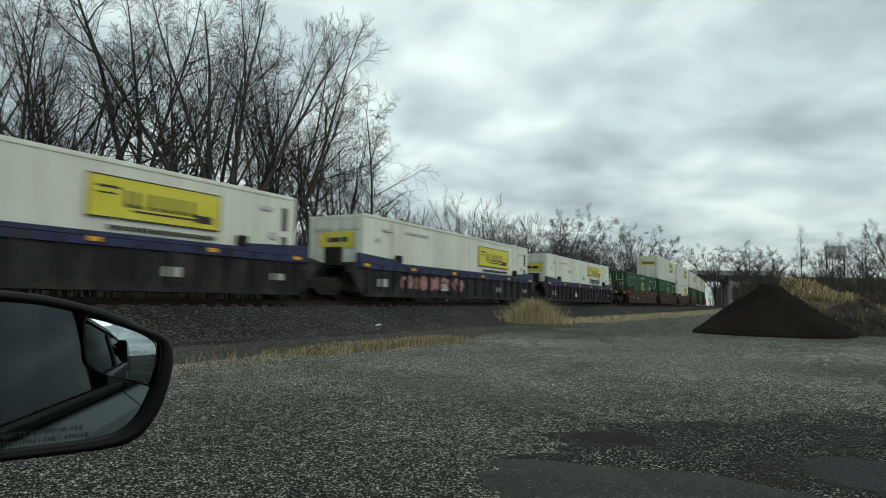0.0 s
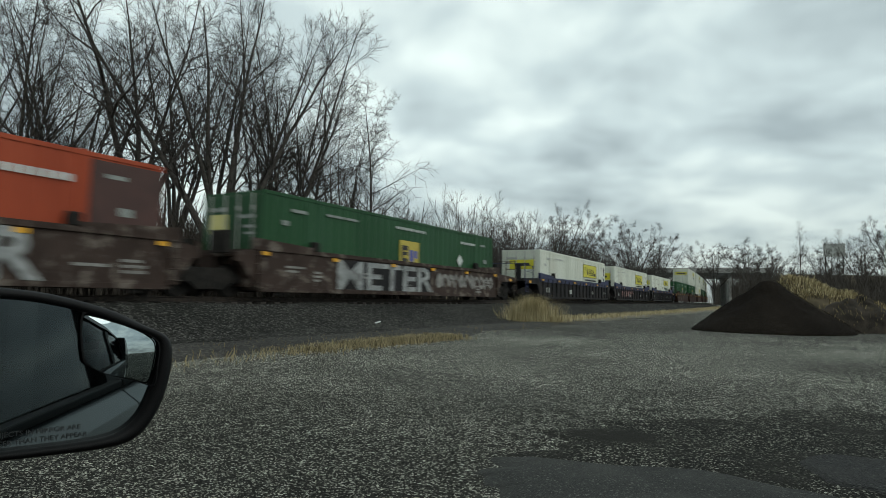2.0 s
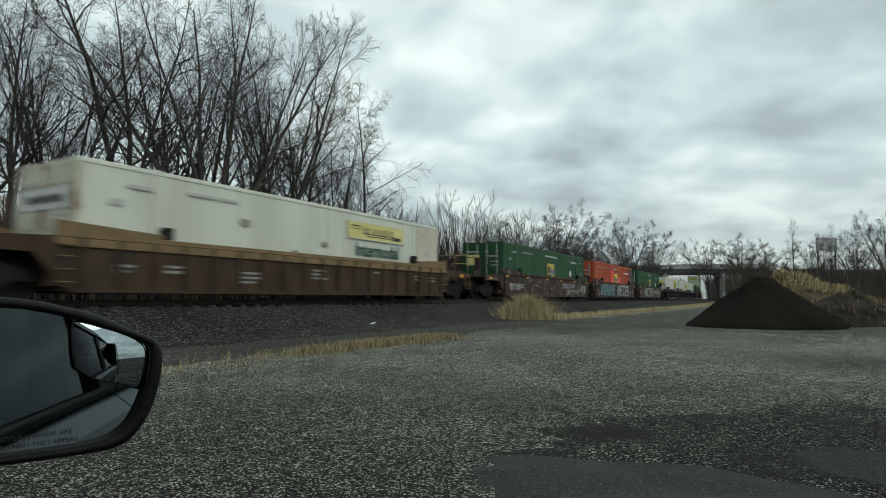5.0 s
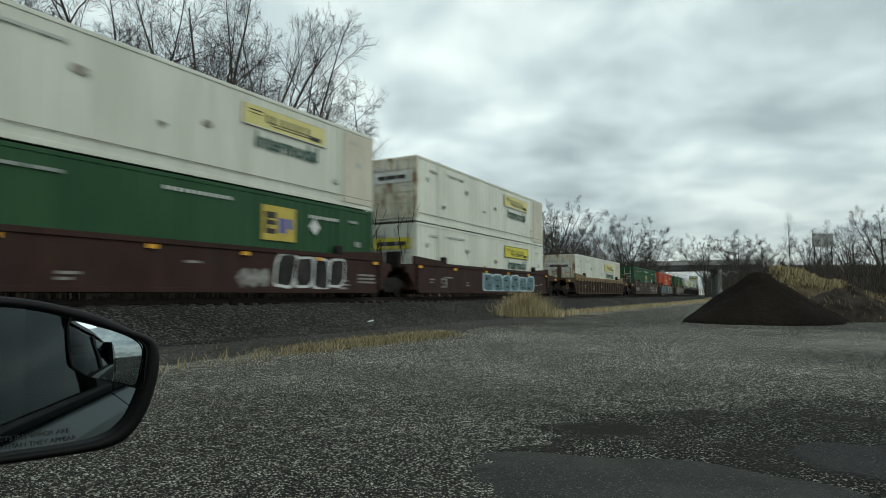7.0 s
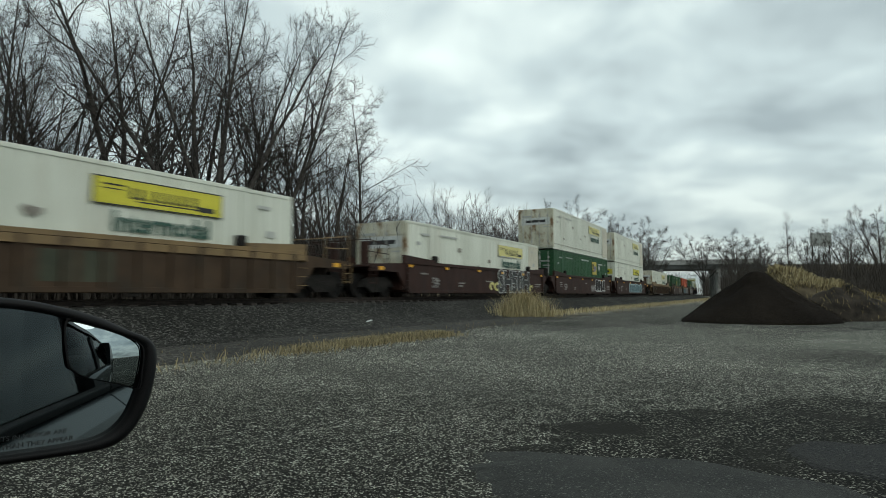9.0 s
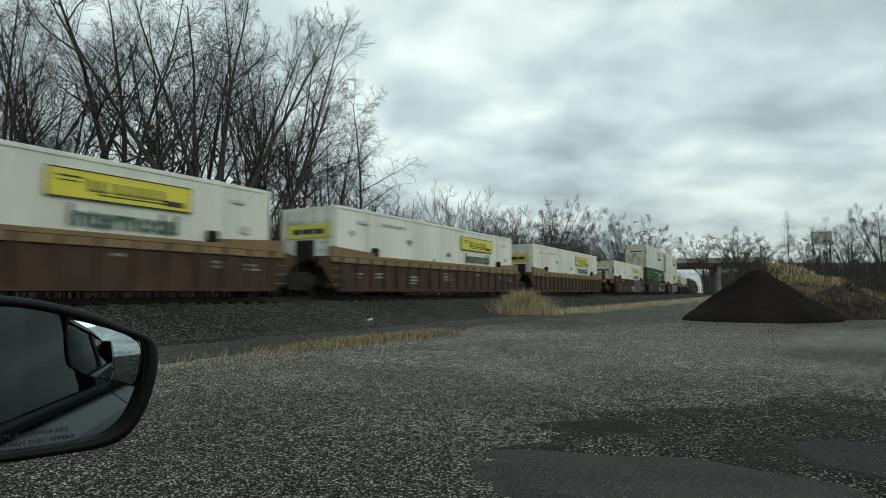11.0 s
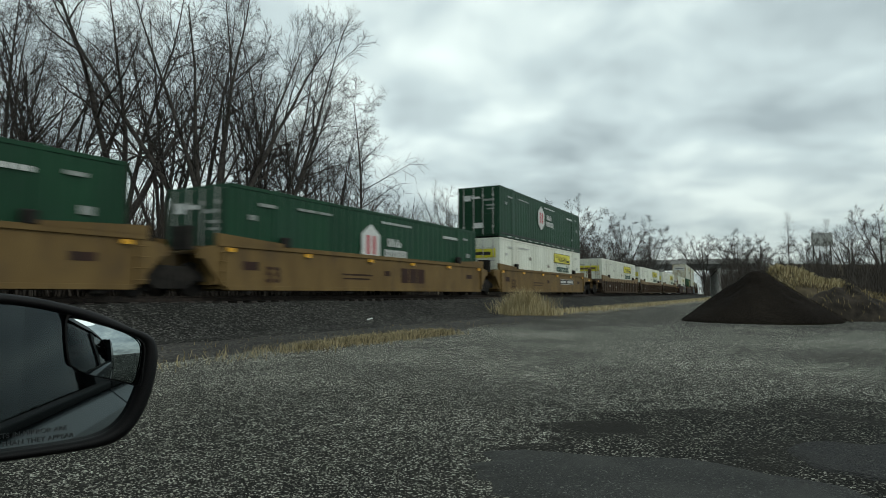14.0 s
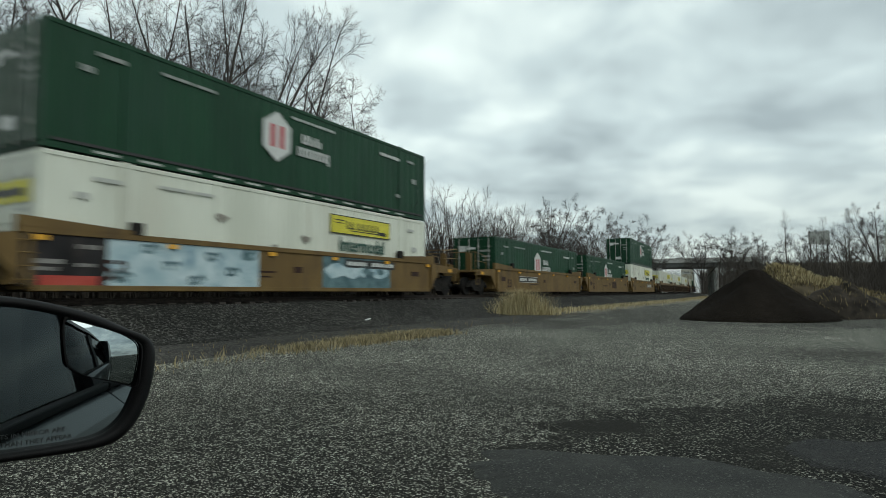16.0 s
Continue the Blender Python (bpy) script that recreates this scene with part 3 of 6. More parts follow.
def tufts(name, count, where, height, material, label, category, rng, lean=0.25, width=0.006, kind="stuff"):
    verts, faces = [], []
    for i in range(count):
        p, z = where()
        hgt = height * rng.uniform(0.3, 1.15)
        a = rng.random() * 6.28
        b = rng.random() * 6.28
        l = hgt * lean * rng.random()
        w = width * rng.uniform(0.6, 1.6)
        dx, dy = math.cos(a) * w, math.sin(a) * w
        ex, ey = math.cos(b) * l, math.sin(b) * l
        k = len(verts)
        verts += [(p.x - dx, p.y - dy, z - 0.03), (p.x + dx, p.y + dy, z - 0.03), (p.x + dx * 0.8 + ex * 0.35, p.y + dy * 0.8 + ey * 0.35, z + hgt * 0.55), (p.x - dx * 0.8 + ex * 0.35, p.y - dy * 0.8 + ey * 0.35, z + hgt * 0.55), (p.x + ex, p.y + ey, z + hgt * (1 - 0.25 * lean))]
        faces += [(k, k + 1, k + 2, k + 3), (k + 3, k + 2, k + 4)]
    return tagged(raw(name, verts, faces, material), label, category, "", kind)


def build_grass():
    rng = random.Random(21)

    def strip():
        while True:
            s = rng.uniform(0.0, 14.4)
            thick = min(1.0, max(0.05, (s - 7.5) / 3.5)) * min(1.0, (14.6 - s) / 0.8)
            if (noise.noise(Vector((s * 0.9, 2.0, 0))) + 0.75) * thick > rng.random():
                break
        p, g = on_track(s, 7.05 + rng.gauss(0, 0.33) + 0.06 * max(0.0, 10 - s))
        return p, 0.0
    tufts("grass_strip", 5000, strip, 0.22, M_BLADE_STRIP, "short dry tan grass strip at the lot's edge", "dry grass", rng, 1.6)

    def clump():
        r = min(abs(rng.gauss(0, 0.55)), 1.5)
        a = rng.random() * 6.28
        c = bearing(161 / 1080, 28.6)
        return c + Vector((r * math.cos(a) * 1.55, r * math.sin(a) * 0.8)), -0.42 * min(r, 1.2) ** 1.5
    tufts("reed_clump", 4200, clump, 1.42, M_BLADE, "tall straw-coloured dry reed clump", "dry reeds", rng, 0.55, 0.007)

    def lane():
        s = 26 + 120 * rng.random() ** 1.3
        p, g = on_track(s, 4.5 + abs(rng.gauss(0, 0.9)) * (0.5 + s / 100))
        return p, 0.08
    tufts("lane_grass", 5000, lane, 0.30, M_BLADE, "low dry grass along the track", "dry grass", rng, 0.6, 0.012)

    def stray():
        p, g = on_track(rng.uniform(-8, 60), rng.uniform(4.6, 6.9))
        return p, 0.0
    tufts("stray_weeds", 1500, stray, 0.16, M_BLADE_DULL, "sparse dead weeds at the ballast toe", "weeds", rng, 0.8)


# ---- dark mulch heap and the bank behind it ----
PILE = Vector((12.75, 23.3))


def build_pile():
    rng = random.Random(4)

    def place(u, v):
        a = 6.2832 * u
        r = v
        rx = (3.15 - 0.45 * max(0.0, math.cos(a))) + 0.25 * noise.noise(Vector((math.cos(a), math.sin(a), 2)))
        z = 2.15 * (1 - r) ** 1.0 + 0.02
        z = min(z, 1.76 + 0.14 * (1 - r)) * (1 - 0.07 * math.sin(math.pi * r))
        x, y = math.cos(a) * r * rx, math.sin(a) * r * rx * 0.9
        x -= 0.30 * (1 - r)
        z += 0.17 * (1 - r * r) * noise.noise(Vector((x * 1.3, y * 1.3, 1))) + 0.035 * noise.noise(Vector((x * 5, y * 5, 7)))
        return (PILE.x + x, PILE.y + y, max(z, -0.03) if r < 1 else -0.05)
    grid_sheet("mulch_heap", place, 110, 46, M_MULCH, "conical heap of dark brown mulch on the gravel", "mulch heap", kind="")

    def crumbs():
        a, r = rng.random() * 6.28, rng.random() ** 0.6
        x, y = math.cos(a) * r * 2.75 - 0.30 * (1 - r), math.sin(a) * r * 2.7
        z = min(2.15 * (1 - r), 1.76 + 0.14 * (1 - r)) * (1 - 0.07 * math.sin(math.pi * r))
        return PILE + Vector((x, y)), max(z, 0.0)
    stones("mulch_crumbs", 5000, crumbs, (0.012, 0.04), M_MULCH, "dark brown mulch clods", rng)

    # grassy spoil bank to the right of the heap, lower heap of earth beside it
    def bank(u, v):
        x = 15.0 + 20 * u
        y = 25.2 + 9 * v
        ridge = math.exp(-((v - 0.42) / 0.27) ** 2)
        top = max(0.25, 2.30 - max(0.0, x - 16.7) * 0.33) * min(1, u * 16)
        return (x, y, top * ridge + relief(x, y, 0.28, 1.1) * ridge + relief(x, y, 0.1, 0.4) * ridge - 0.06)
    grid_sheet("grassy_bank", bank, 90, 50, M_BANK, "spoil bank overgrown with dry tan grass", "bank")

    def bank_at():
        u, v = rng.random() ** 1.5 * 0.6, rng.uniform(0.22, 0.6)
        x, y, z = bank(u, v)
        return Vector((x, y)), z
    tufts("bank_grass", 6000, bank_at, 0.32, M_BLADE_DULL, "long dry tan grass on the bank", "dry grass", rng, 1.6, 0.012)

    def crest_at():
        u, v = rng.random() * 0.22, rng.uniform(0.24, 0.5)
        x, y, z = bank(u, v)
        return Vector((x, y)), z
    tufts("crest_grass", 2200, crest_at, 0.40, M_BLADE, "pale straw grass on the bank's crest", "dry grass", rng, 1.6, 0.012)

    def spoil(u, v):
        a = 6.2832 * u
        x, y = math.cos(a) * v * 2.9, math.sin(a) * v * 1.3
        z = 1.35 * (1 - v ** 1.4) * (1 - 0.12 * x) + 0.40 * noise.noise(Vector((x * 1.7, y * 1.7, 3))) * (1 - v) + 0.1 * noise.noise(Vector((x * 6, y * 6, 3))) * (1 - v)
        return (16.4 + x, 24.0 + y, z - 0.03)
    grid_sheet("earth_heap", spoil, 70, 22, M_EARTH, "low lumpy heap of dark earth and dead weeds", "earth heap", kind="")

    def spoil_at():
        x, y, z = spoil(rng.random(), rng.random() ** 0.5)
        return Vector((x, y)), z
    tufts("heap_weeds", 450, spoil_at, 0.26, M_BLADE_DULL, "dead brown weeds on the earth heap", "weeds", rng, 1.2, 0.01)


# ---- overpass ----
def build_overpass():
    p, g = on_track(190)
    ob = thing("overpass", "pale concrete road overpass across the railway", "bridge")
    ob.matrix_basis = pose(p.x, p.y, RAIL_Z, 0, 0, 90 - math.degrees(g) - 90 + 8)
    part("deck", boxes((-40, 17, -8, 8, 8.3, 8.75)), M_CONC, ob)
    for y in (-8.0, 7.7):
        part("parapet", boxes((-40, 17, y, y + 0.3, 8.75, 9.6)), M_CONC, ob)
    for y in (-7.3, -4.9, -2.4, 0, 2.4, 4.9, 7.3):
        part("girder", boxes((-14, 13, y - 0.25, y + 0.25, 7.05, 8.3)), M_GIRDER, ob)
    for x in (-8.5, 6.6):
        part("pier_cap", boxes((x - 0.6, x + 0.6, -7.8, 7.8, 6.2, 7.05)), M_CONC, ob)
        for y in (-6.6, -2.2, 2.2, 6.6):
            bm = bmesh.new()
            cyl(bm, (x, y, -1), (x, y, 6.2), 0.5, n=14)
            part("pier_column", bm, M_CONC, ob)
    for x0, x1 in ((-40, -14), (14, 17)):
        part("abutment", boxes((x0, x1, -7.6, 7.6, -1.0, 8.3)), M_GIRDER, ob)
    # approach embankments
    q = ob.matrix_basis

    def slope(sgn):
        def f(u, v):
            x = (11.5 + 150 * u) * sgn
            y = -27 + 54 * v
            top = 8.2 * (1 - 0.35 * u)
            z = max(-1.2, min(top, top - (abs(y) - 8.2) * 0.5))
            z = min(z, -1.2 + (abs(x) - 10.5) * 1.0)
            w = q @ Vector((x, y, z))
            return (w.x, w.y, w.z + relief(w.x, w.y, 0.3, 3))
        return f
    grid_sheet("embankment", slope(1), 60, 40, M_BANK, "brown brushy approach embankment of the overpass", "embankment")
    grid_sheet("embankment", slope(-1), 60, 40, M_BANK, "brown brushy approach embankment of the overpass", "embankment")


def build_billboard():
    c = bearing(697 / 1080, 150)
    ob = thing("billboard", "back of a pale roadside billboard on two steel posts", "billboard")
    ob.matrix_basis = pose(c.x, c.y, 6.4, 0, 0, -28)
    part("panel", boxes((-1.9, 1.9, -0.1, 0.1, 4.6, 7.3), bevel=0.03), M_GREYMARK, ob)
    for x in (-1.6, 1.5):
        part("post", boxes((x - 0.10, x + 0.10, 0.12, 0.32, -3.0, 7.5)), M_TRUCK, ob)
    for z in (5.0, 6.8):
        part("stringer", boxes((-1.8, 1.8, 0.1, 0.13, z - 0.08, z + 0.08)), M_TRUCK, ob)


# ---- bare trees ----
def grow(rng, height, stems, trunk_r, fork=0.2, tilt=(4, 30), sides=12, subs=8, twigs=5, angle=(28, 52), reach=0.34, fine=0.007, lean=0.0, low=0.22, light=False):
    """A trunk that divides into ascending stems, each with side branches, shoots and short twigs."""
    out = {0: ([], []), 1: ([], [])}

    def tube(kind, pts, n):
        V, F = out[kind]
        k = len(V)
        for i, (p, r) in enumerate(pts):
            w = (pts[min(i + 1, len(pts) - 1)][0] - pts[max(i - 1, 0)][0]).normalized()
            u = w.orthogonal().normalized()
            s = w.cross(u)
            for j in range(n):
                a = 6.2832 * j / n
                V.append(tuple(p + (u * math.cos(a) + s * math.sin(a)) * r))
        for i in range(len(pts) - 1):
            for j in range(n):
                a, b = k + i * n + j, k + i * n + (j + 1) % n
                F.append((a, b, b + n, a + n))

    def limb(p, d, length, r, level):
        steps = (8, 5, 3, 1)[level] if not light else (4, 3, 1, 1)[level]
        wob = (0.055, 0.10, 0.15, 0.0)[level]
        up = (0.012, 0.035, 0.02, 0.0)[level]
        pts, q, d = [(p.copy(), r)], p.copy(), d.copy()
        end = max(fine, r * (0.10, 0.22, 0.4, 0.7)[level])
        for i in range(steps):
            d = (d + Vector((rng.gauss(0, wob), rng.gauss(0, wob), rng.gauss(0, wob * 0.6) + up))).normalized()
            q = q + d * (length / steps)
            f = (i + 1) / steps
            pts.append((q.copy(), r + (end - r) * f ** 0.8))
        tube(0 if level == 0 else 1, pts, (6, 4, 3, 3)[level] if not light else 3)
        if level == 3 or (light and level == 2):
            return
        n = (sides, subs, twigs)[level]
        n = max(2, int(n * rng.uniform(0.75, 1.2) + 0.5))
        spin = rng.random() * 6.28
        for i in range(n):
            first = (low, 0.18, 0.05)[level]
            f = first + (1 - first) * (i + rng.uniform(0.2, 1.0)) / n
            f = min(f, 0.999)
            k = int(f * steps)
            t = f * steps - k
            b = pts[k][0].lerp(pts[k + 1][0], t)
            br = pts[k][1] + (pts[k + 1][1] - pts[k][1]) * t
            ax = (pts[k + 1][0] - pts[k][0]).normalized()
            side = ax.orthogonal().normalized()
            spin += 2.4 + rng.gauss(0, 0.5)
            side.rotate(Matrix.Rotation(spin, 3, ax))
            ang = radians(rng.uniform(*angle))
            nd = (ax * math.cos(ang) + side * math.sin(ang)).normalized()
            ln = length * ((reach, 0.42, 0.62)[level]) * rng.uniform(0.6, 1.15) * (1.2 - (0.72, 0.6, 0.5)[level] * f)
            limb(b, nd, ln, max(fine, min(br * rng.uniform(0.45, 0.7), br * 0.8)), level + 1)

    top = Vector((lean * height * fork, 0, height * fork))
    if fork > 0.02:
        mid = top * 0.5 + Vector((rng.gauss(0, 0.06), rng.gauss(0, 0.06), 0))
        tube(0, [(Vector((0, 0, -0.4)), trunk_r * 1.3), (Vector((0, 0, 0.3)), trunk_r), (mid, trunk_r * 0.92), (top, trunk_r * 0.85), (top + Vector((0, 0, 0.25)), trunk_r * 0.6)], 8)
    a0 = rng.random() * 6.28
    for i in range(stems):
        a = a0 + 6.2832 * i / stems + rng.gauss(0, 0.3)
        th = radians(tilt[0] + (tilt[1] - tilt[0]) * ((i * 0.618) % 1.0 if stems > 1 else 0.0))
        d = Vector((math.sin(th) * math.cos(a) + lean, math.sin(th) * math.sin(a), math.cos(th))).normalized()
        ln = (height - top.z) / max(0.55, math.cos(th * 0.75)) * rng.uniform(0.82, 1.0)
        off = Vector((math.cos(a), math.sin(a), 0)) * trunk_r * 0.4
        limb(top + off - Vector((0, 0, rng.uniform(0.0, 0.4) if fork > 0.02 else 0.3)), d, ln, trunk_r * (1.0 if stems == 1 else rng.uniform(0.42, 0.62)), 0)
    return out


def tree_kind(seed, label, category="tree", group="bare trees behind the railway", bark=M_BARK, twig=M_TWIG, **kw):
    o = grow(random.Random(seed), **kw)
    ob = thing("bare_tree" if category == "tree" else "bare_shrub", label, category, group)
    a = raw("trunk", o[0][0], o[0][1], bark, ob)
    a.data.polygons.foreach_set("use_smooth", [True] * len(a.data.polygons))
    b = raw("crown", o[1][0], o[1][1], twig, ob, "leafless crown of fine branches")
    return ob


def bush_kind(seed, label, stems, height, mat=M_BRUSH):
    """Many thin stems from one root."""
    o = grow(random.Random(seed), height, stems, 0.065, fork=0.0, tilt=(3, 36), sides=11, subs=8, reach=0.32, angle=(22, 46), fine=0.0045, low=0.15, light=True)
    ob = thing("bare_shrub", label, "shrub", "bare shrubs")
    tagged(raw("stem_bundle", o[0][0], o[0][1], mat, ob), "thin grey-brown stems", "", "", "stuff")
    tagged(raw("crown", o[1][0], o[1][1], mat, ob), "fine leafless twigs", "", "", "stuff")
    return ob


def set_thing(first, used, m):
    """The built one takes the first place, copies the rest."""
    if first.name not in used:
        used.add(first.name)
        first.matrix_basis = m
        return first
    return copy_thing(first, m)


def place_scaled(first, used, p, z, turn, k):
    ob = set_thing(first, used, pose(p.x, p.y, z, 0, 0, turn))
    ob.scale = (k, k, k)
    return ob


def build_trees():
    used = set()
    rng = random.Random(8)
    vase = tree_kind(1, "tall broad bare tree dividing low into many ascending stems", height=17.5, stems=8, trunk_r=0.36, fork=0.14, tilt=(3, 33), sides=12, subs=9, twigs=7, reach=0.33, fine=0.0065)
    fan = tree_kind(2, "tall bare tree with close upright stems and fine twigs", height=17.3, stems=6, trunk_r=0.31, fork=0.2, tilt=(2, 32), sides=14, subs=8, twigs=7, reach=0.36, fine=0.0065)
    crooked = tree_kind(3, "bare forked tree with thick crooked limbs", height=17, stems=4, trunk_r=0.33, fork=0.24, tilt=(5, 42), sides=14, subs=8, twigs=5, reach=0.42, angle=(32, 62), lean=0.04, fine=0.0065)
    spread = tree_kind(4, "slim bare tree with wide level branches", height=13.6, stems=1, trunk_r=0.15, fork=0.0, tilt=(3, 3), sides=36, subs=10, twigs=6, reach=0.36, angle=(45, 72), low=0.12, fine=0.0075)
    round_top = tree_kind(7, "bare round-crowned tree with dense dark twigs", height=14, stems=9, trunk_r=0.28, fork=0.2, tilt=(4, 58), sides=11, subs=9, twigs=8, reach=0.32, angle=(35, 65), fine=0.011)
    thin = [
        tree_kind(5, "slender bare tree in the thicket", height=14, stems=2, trunk_r=0.14, fork=0.25, tilt=(2, 14), sides=13, subs=7, twigs=3, reach=0.26),
        tree_kind(6, "slender leaning bare tree in the thicket", height=13, stems=1, trunk_r=0.12, fork=0.1, tilt=(5, 5), sides=20, subs=7, twigs=3, reach=0.25, lean=0.08),
    ]
    # tangent of bearing, distance, kind, scale, turn
    for tb, dist, kind, k, turn in ((-0.365, 31.5, vase, 1.0, 20), (-0.268, 33, fan, 0.90, 250), (-0.212, 36, crooked, 0.72, 200), (-0.515, 33, crooked, 1.06, 10), (-0.70, 33, fan, 0.88, 140),
                                    (-0.122, 36, spread, 1.04, 250), (-0.165, 38, fan, 0.66, 20), (-0.605, 38, fan, 0.92, 100), (-0.445, 40, fan, 1.05, 300), (-0.82, 36, vase, 0.85, 220), (-0.305, 42, fan, 0.85, 200)):
        place_scaled(kind, used, bearing(tb, dist), 0.3, turn, k)
    for i in range(13):
        tb = rng.uniform(-0.88, -0.22) if i % 3 else rng.uniform(-0.85, -0.5)
        place_scaled(thin[i % 2], used, bearing(tb, rng.uniform(36, 62)), 0.3, rng.uniform(0, 360), rng.uniform(0.8, 1.1))
    bush = [bush_kind(11, "multi-stemmed bare grey-brown shrub", 13, 6.0, M_TWIG), bush_kind(12, "dense bare brown brush thicket", 16, 4.5, M_BRUSH)]
    for i in range(18):
        tb = rng.uniform(-0.85, -0.1)
        place_scaled(bush[i % 2], used, bearing(tb, rng.uniform(28, 40)), 0.3, rng.uniform(0, 360), rng.uniform(0.6, 1.0))
    # shrubs and lower trees along the far side of the track
    for i in range(34):
        s = 36 + 150 * ((i + rng.random()) / 34) ** 1.25
        p, g = on_track(s, -rng.uniform(7.5, 15))
        k = (1.7 if i % 2 == 0 else 2.15) * (1.0 if s < 70 else 0.85)
        place_scaled(bush[i % 2], used, p, 0.3, rng.uniform(0, 360), k * rng.uniform(0.75, 1.1))
    for tb, d, kind, k in ((0.193, 85, round_top, 1.0), (0.313, 118, round_top, 1.12), (0.354, 150, round_top, 1.12), (0.245, 105, round_top, 0.82), (0.02, 56, thin[0], 0.72), (0.10, 66, thin[1], 0.80)):
        place_scaled(kind, used, bearing(tb, d), 0.3, rng.uniform(0, 360), k)
    # brush beyond the heap and along the embankment
    for i in range(18):
        tb = rng.uniform(0.50, 0.82)
        d = rng.uniform(75, 150)
        place_scaled(bush[i % 2], used, bearing(tb, d), 0.0, rng.uniform(0, 360), rng.uniform(0.7, 1.15) * (0.65 + d / 240))
    for i in range(8):
        place_scaled(thin[i % 2], used, bearing(rng.uniform(0.52, 0.8), rng.uniform(110, 165)), 0.5, rng.uniform(0, 360), rng.uniform(0.7, 0.95))
    for tb, d, kind, k in ((0.447, 175, round_top, 1.08), (0.503, 165, round_top, 1.10), (0.545, 160, round_top, 0.92), (0.588, 150, thin[0], 1.16), (0.64, 140, round_top, 0.85), (0.687, 125, crooked, 0.70), (0.745, 120, round_top, 0.98)):
        place_scaled(kind, used, bearing(tb, d), 1.5, rng.uniform(0, 360), k)
    # the wood behind: countless thin stems
    woods("far_woods", 2300, lambda: (bearing(rng.uniform(-0.95, -0.08), rng.uniform(38, 75)), 0.2), 6.8, M_BRUSH, "brown bare undergrowth deep in the wood", rng)
    woods("undergrowth", 1900, lambda: (bearing(rng.uniform(-0.95, -0.05), rng.uniform(27, 45)), 0.2), 5.6, M_BRUSH, "dark bare undergrowth at the wood's edge", rng)
    woods("wood_edge", 1300, lambda: (on_track(8 + 38 * rng.random(), -rng.uniform(11, 40))[0], 0.2), 5.0, M_BRUSH, "dense bare brown thicket under the trees", rng)
    woods("tall_brush", 1300, lambda: (on_track(62 + 115 * rng.random(), -rng.uniform(9, 34))[0], 0.2), 10.5, M_BRUSH, "dense brown bare thicket behind the railway", rng)
    woods("track_brush", 1200, lambda: (on_track(38 + 150 * rng.random(), -rng.uniform(9, 24))[0], 0.2), 6.5, M_BRUSH, "brown bare brush along the railway", rng)
    woods("embankment_brush", 1300, lambda: (bearing(rng.uniform(0.475, 0.86), rng.uniform(105, 172)), 0.5), 8.0, M_BRUSH, "bare brown brush on the embankment", rng)
    woods("corridor_brush", 800, lambda: (on_track(225 + 130 * rng.random(), rng.uniform(5, 45))[0], 0.2), 9.0, M_BRUSH, "bare brush beyond the overpass", rng)
    woods("distant_wood", 500, lambda: (bearing(rng.choice((rng.uniform(0.30, 0.412), rng.uniform(0.445, 0.48))), rng.uniform(320, 380)), 0.0), 15.0, M_BRUSH, "distant bare wood beyond the overpass", rng)
    woods("bank_brush", 700, lambda: (bearing(rng.uniform(0.58, 0.86), rng.uniform(38, 80)), 0.0), 3.2, M_BRUSH, "low bare brown brush behind the bank", rng)


def woods(name, count, where, height, material, label, rng):
    """Thin forked stems past counting, in one mesh."""
    V, F = [], []

    def stick(p, q, r0, r1):
        k = len(V)
        a = rng.random() * 6.28
        for c, r in ((p, r0), (q, r1)):
            for j in range(3):
                V.append((c.x + math.cos(a + 2.094 * j) * r, c.y + math.sin(a + 2.094 * j) * r, c.z))
        for j in range(3):
            m = (j + 1) % 3
            F.append((k + j, k + m, k + 3 + m, k + 3 + j))

    def fork(p, d, ln, r, level):
        q = p + d * ln
        stick(p, q, r, r * 0.55)
        if level:
            for i in range(3 if level > 1 else 4):
                b = p.lerp(q, rng.uniform(0.35, 1.0))
                w = (d + Vector((rng.gauss(0, 0.4), rng.gauss(0, 0.4), rng.gauss(0.1, 0.25)))).normalized()
                fork(b, w, ln * rng.uniform(0.4, 0.7), r * 0.55, level - 1)
    for i in range(count):
        p, z = where()
        h = height * rng.uniform(0.35, 1.0)
        fork(Vector((p.x, p.y, z)), Vector((rng.gauss(0, 0.12), rng.gauss(0, 0.12), 1)).normalized(), h * 0.62, 0.045 * h / 6 + 0.012, 2)
    return tagged(raw(name, V, F, material), label, "brush", "", "stuff")


# ---- the train ----
LEN, WID, TALL = 16.15, 2.6, 2.9


def ribbed_side(bm, x0, x1, y, z0, z1, pitch, depth, out):
    """A sheet with trapezoid ribs, standing at y, ribs towards out."""
    xs, ys = [], []
    n = int((x1 - x0) / pitch)
    p = (x1 - x0) / n
    for i in range(n):
        a = x0 + i * p
        for f, o in ((0.0, 0), (0.55, 0), (0.65, 1), (0.90, 1)):
            xs.append(a + f * p); ys.append(y + out * depth * o)
    xs.append(x1); ys.append(y)
    lo = [bm.verts.new((x, q, z0)) for x, q in zip(xs, ys)]
    hi = [bm.verts.new((x, q, z1)) for x, q in zip(xs, ys)]
    for i in range(len(xs) - 1):
        bm.faces.new((lo[i], lo[i + 1], hi[i + 1], hi[i]))


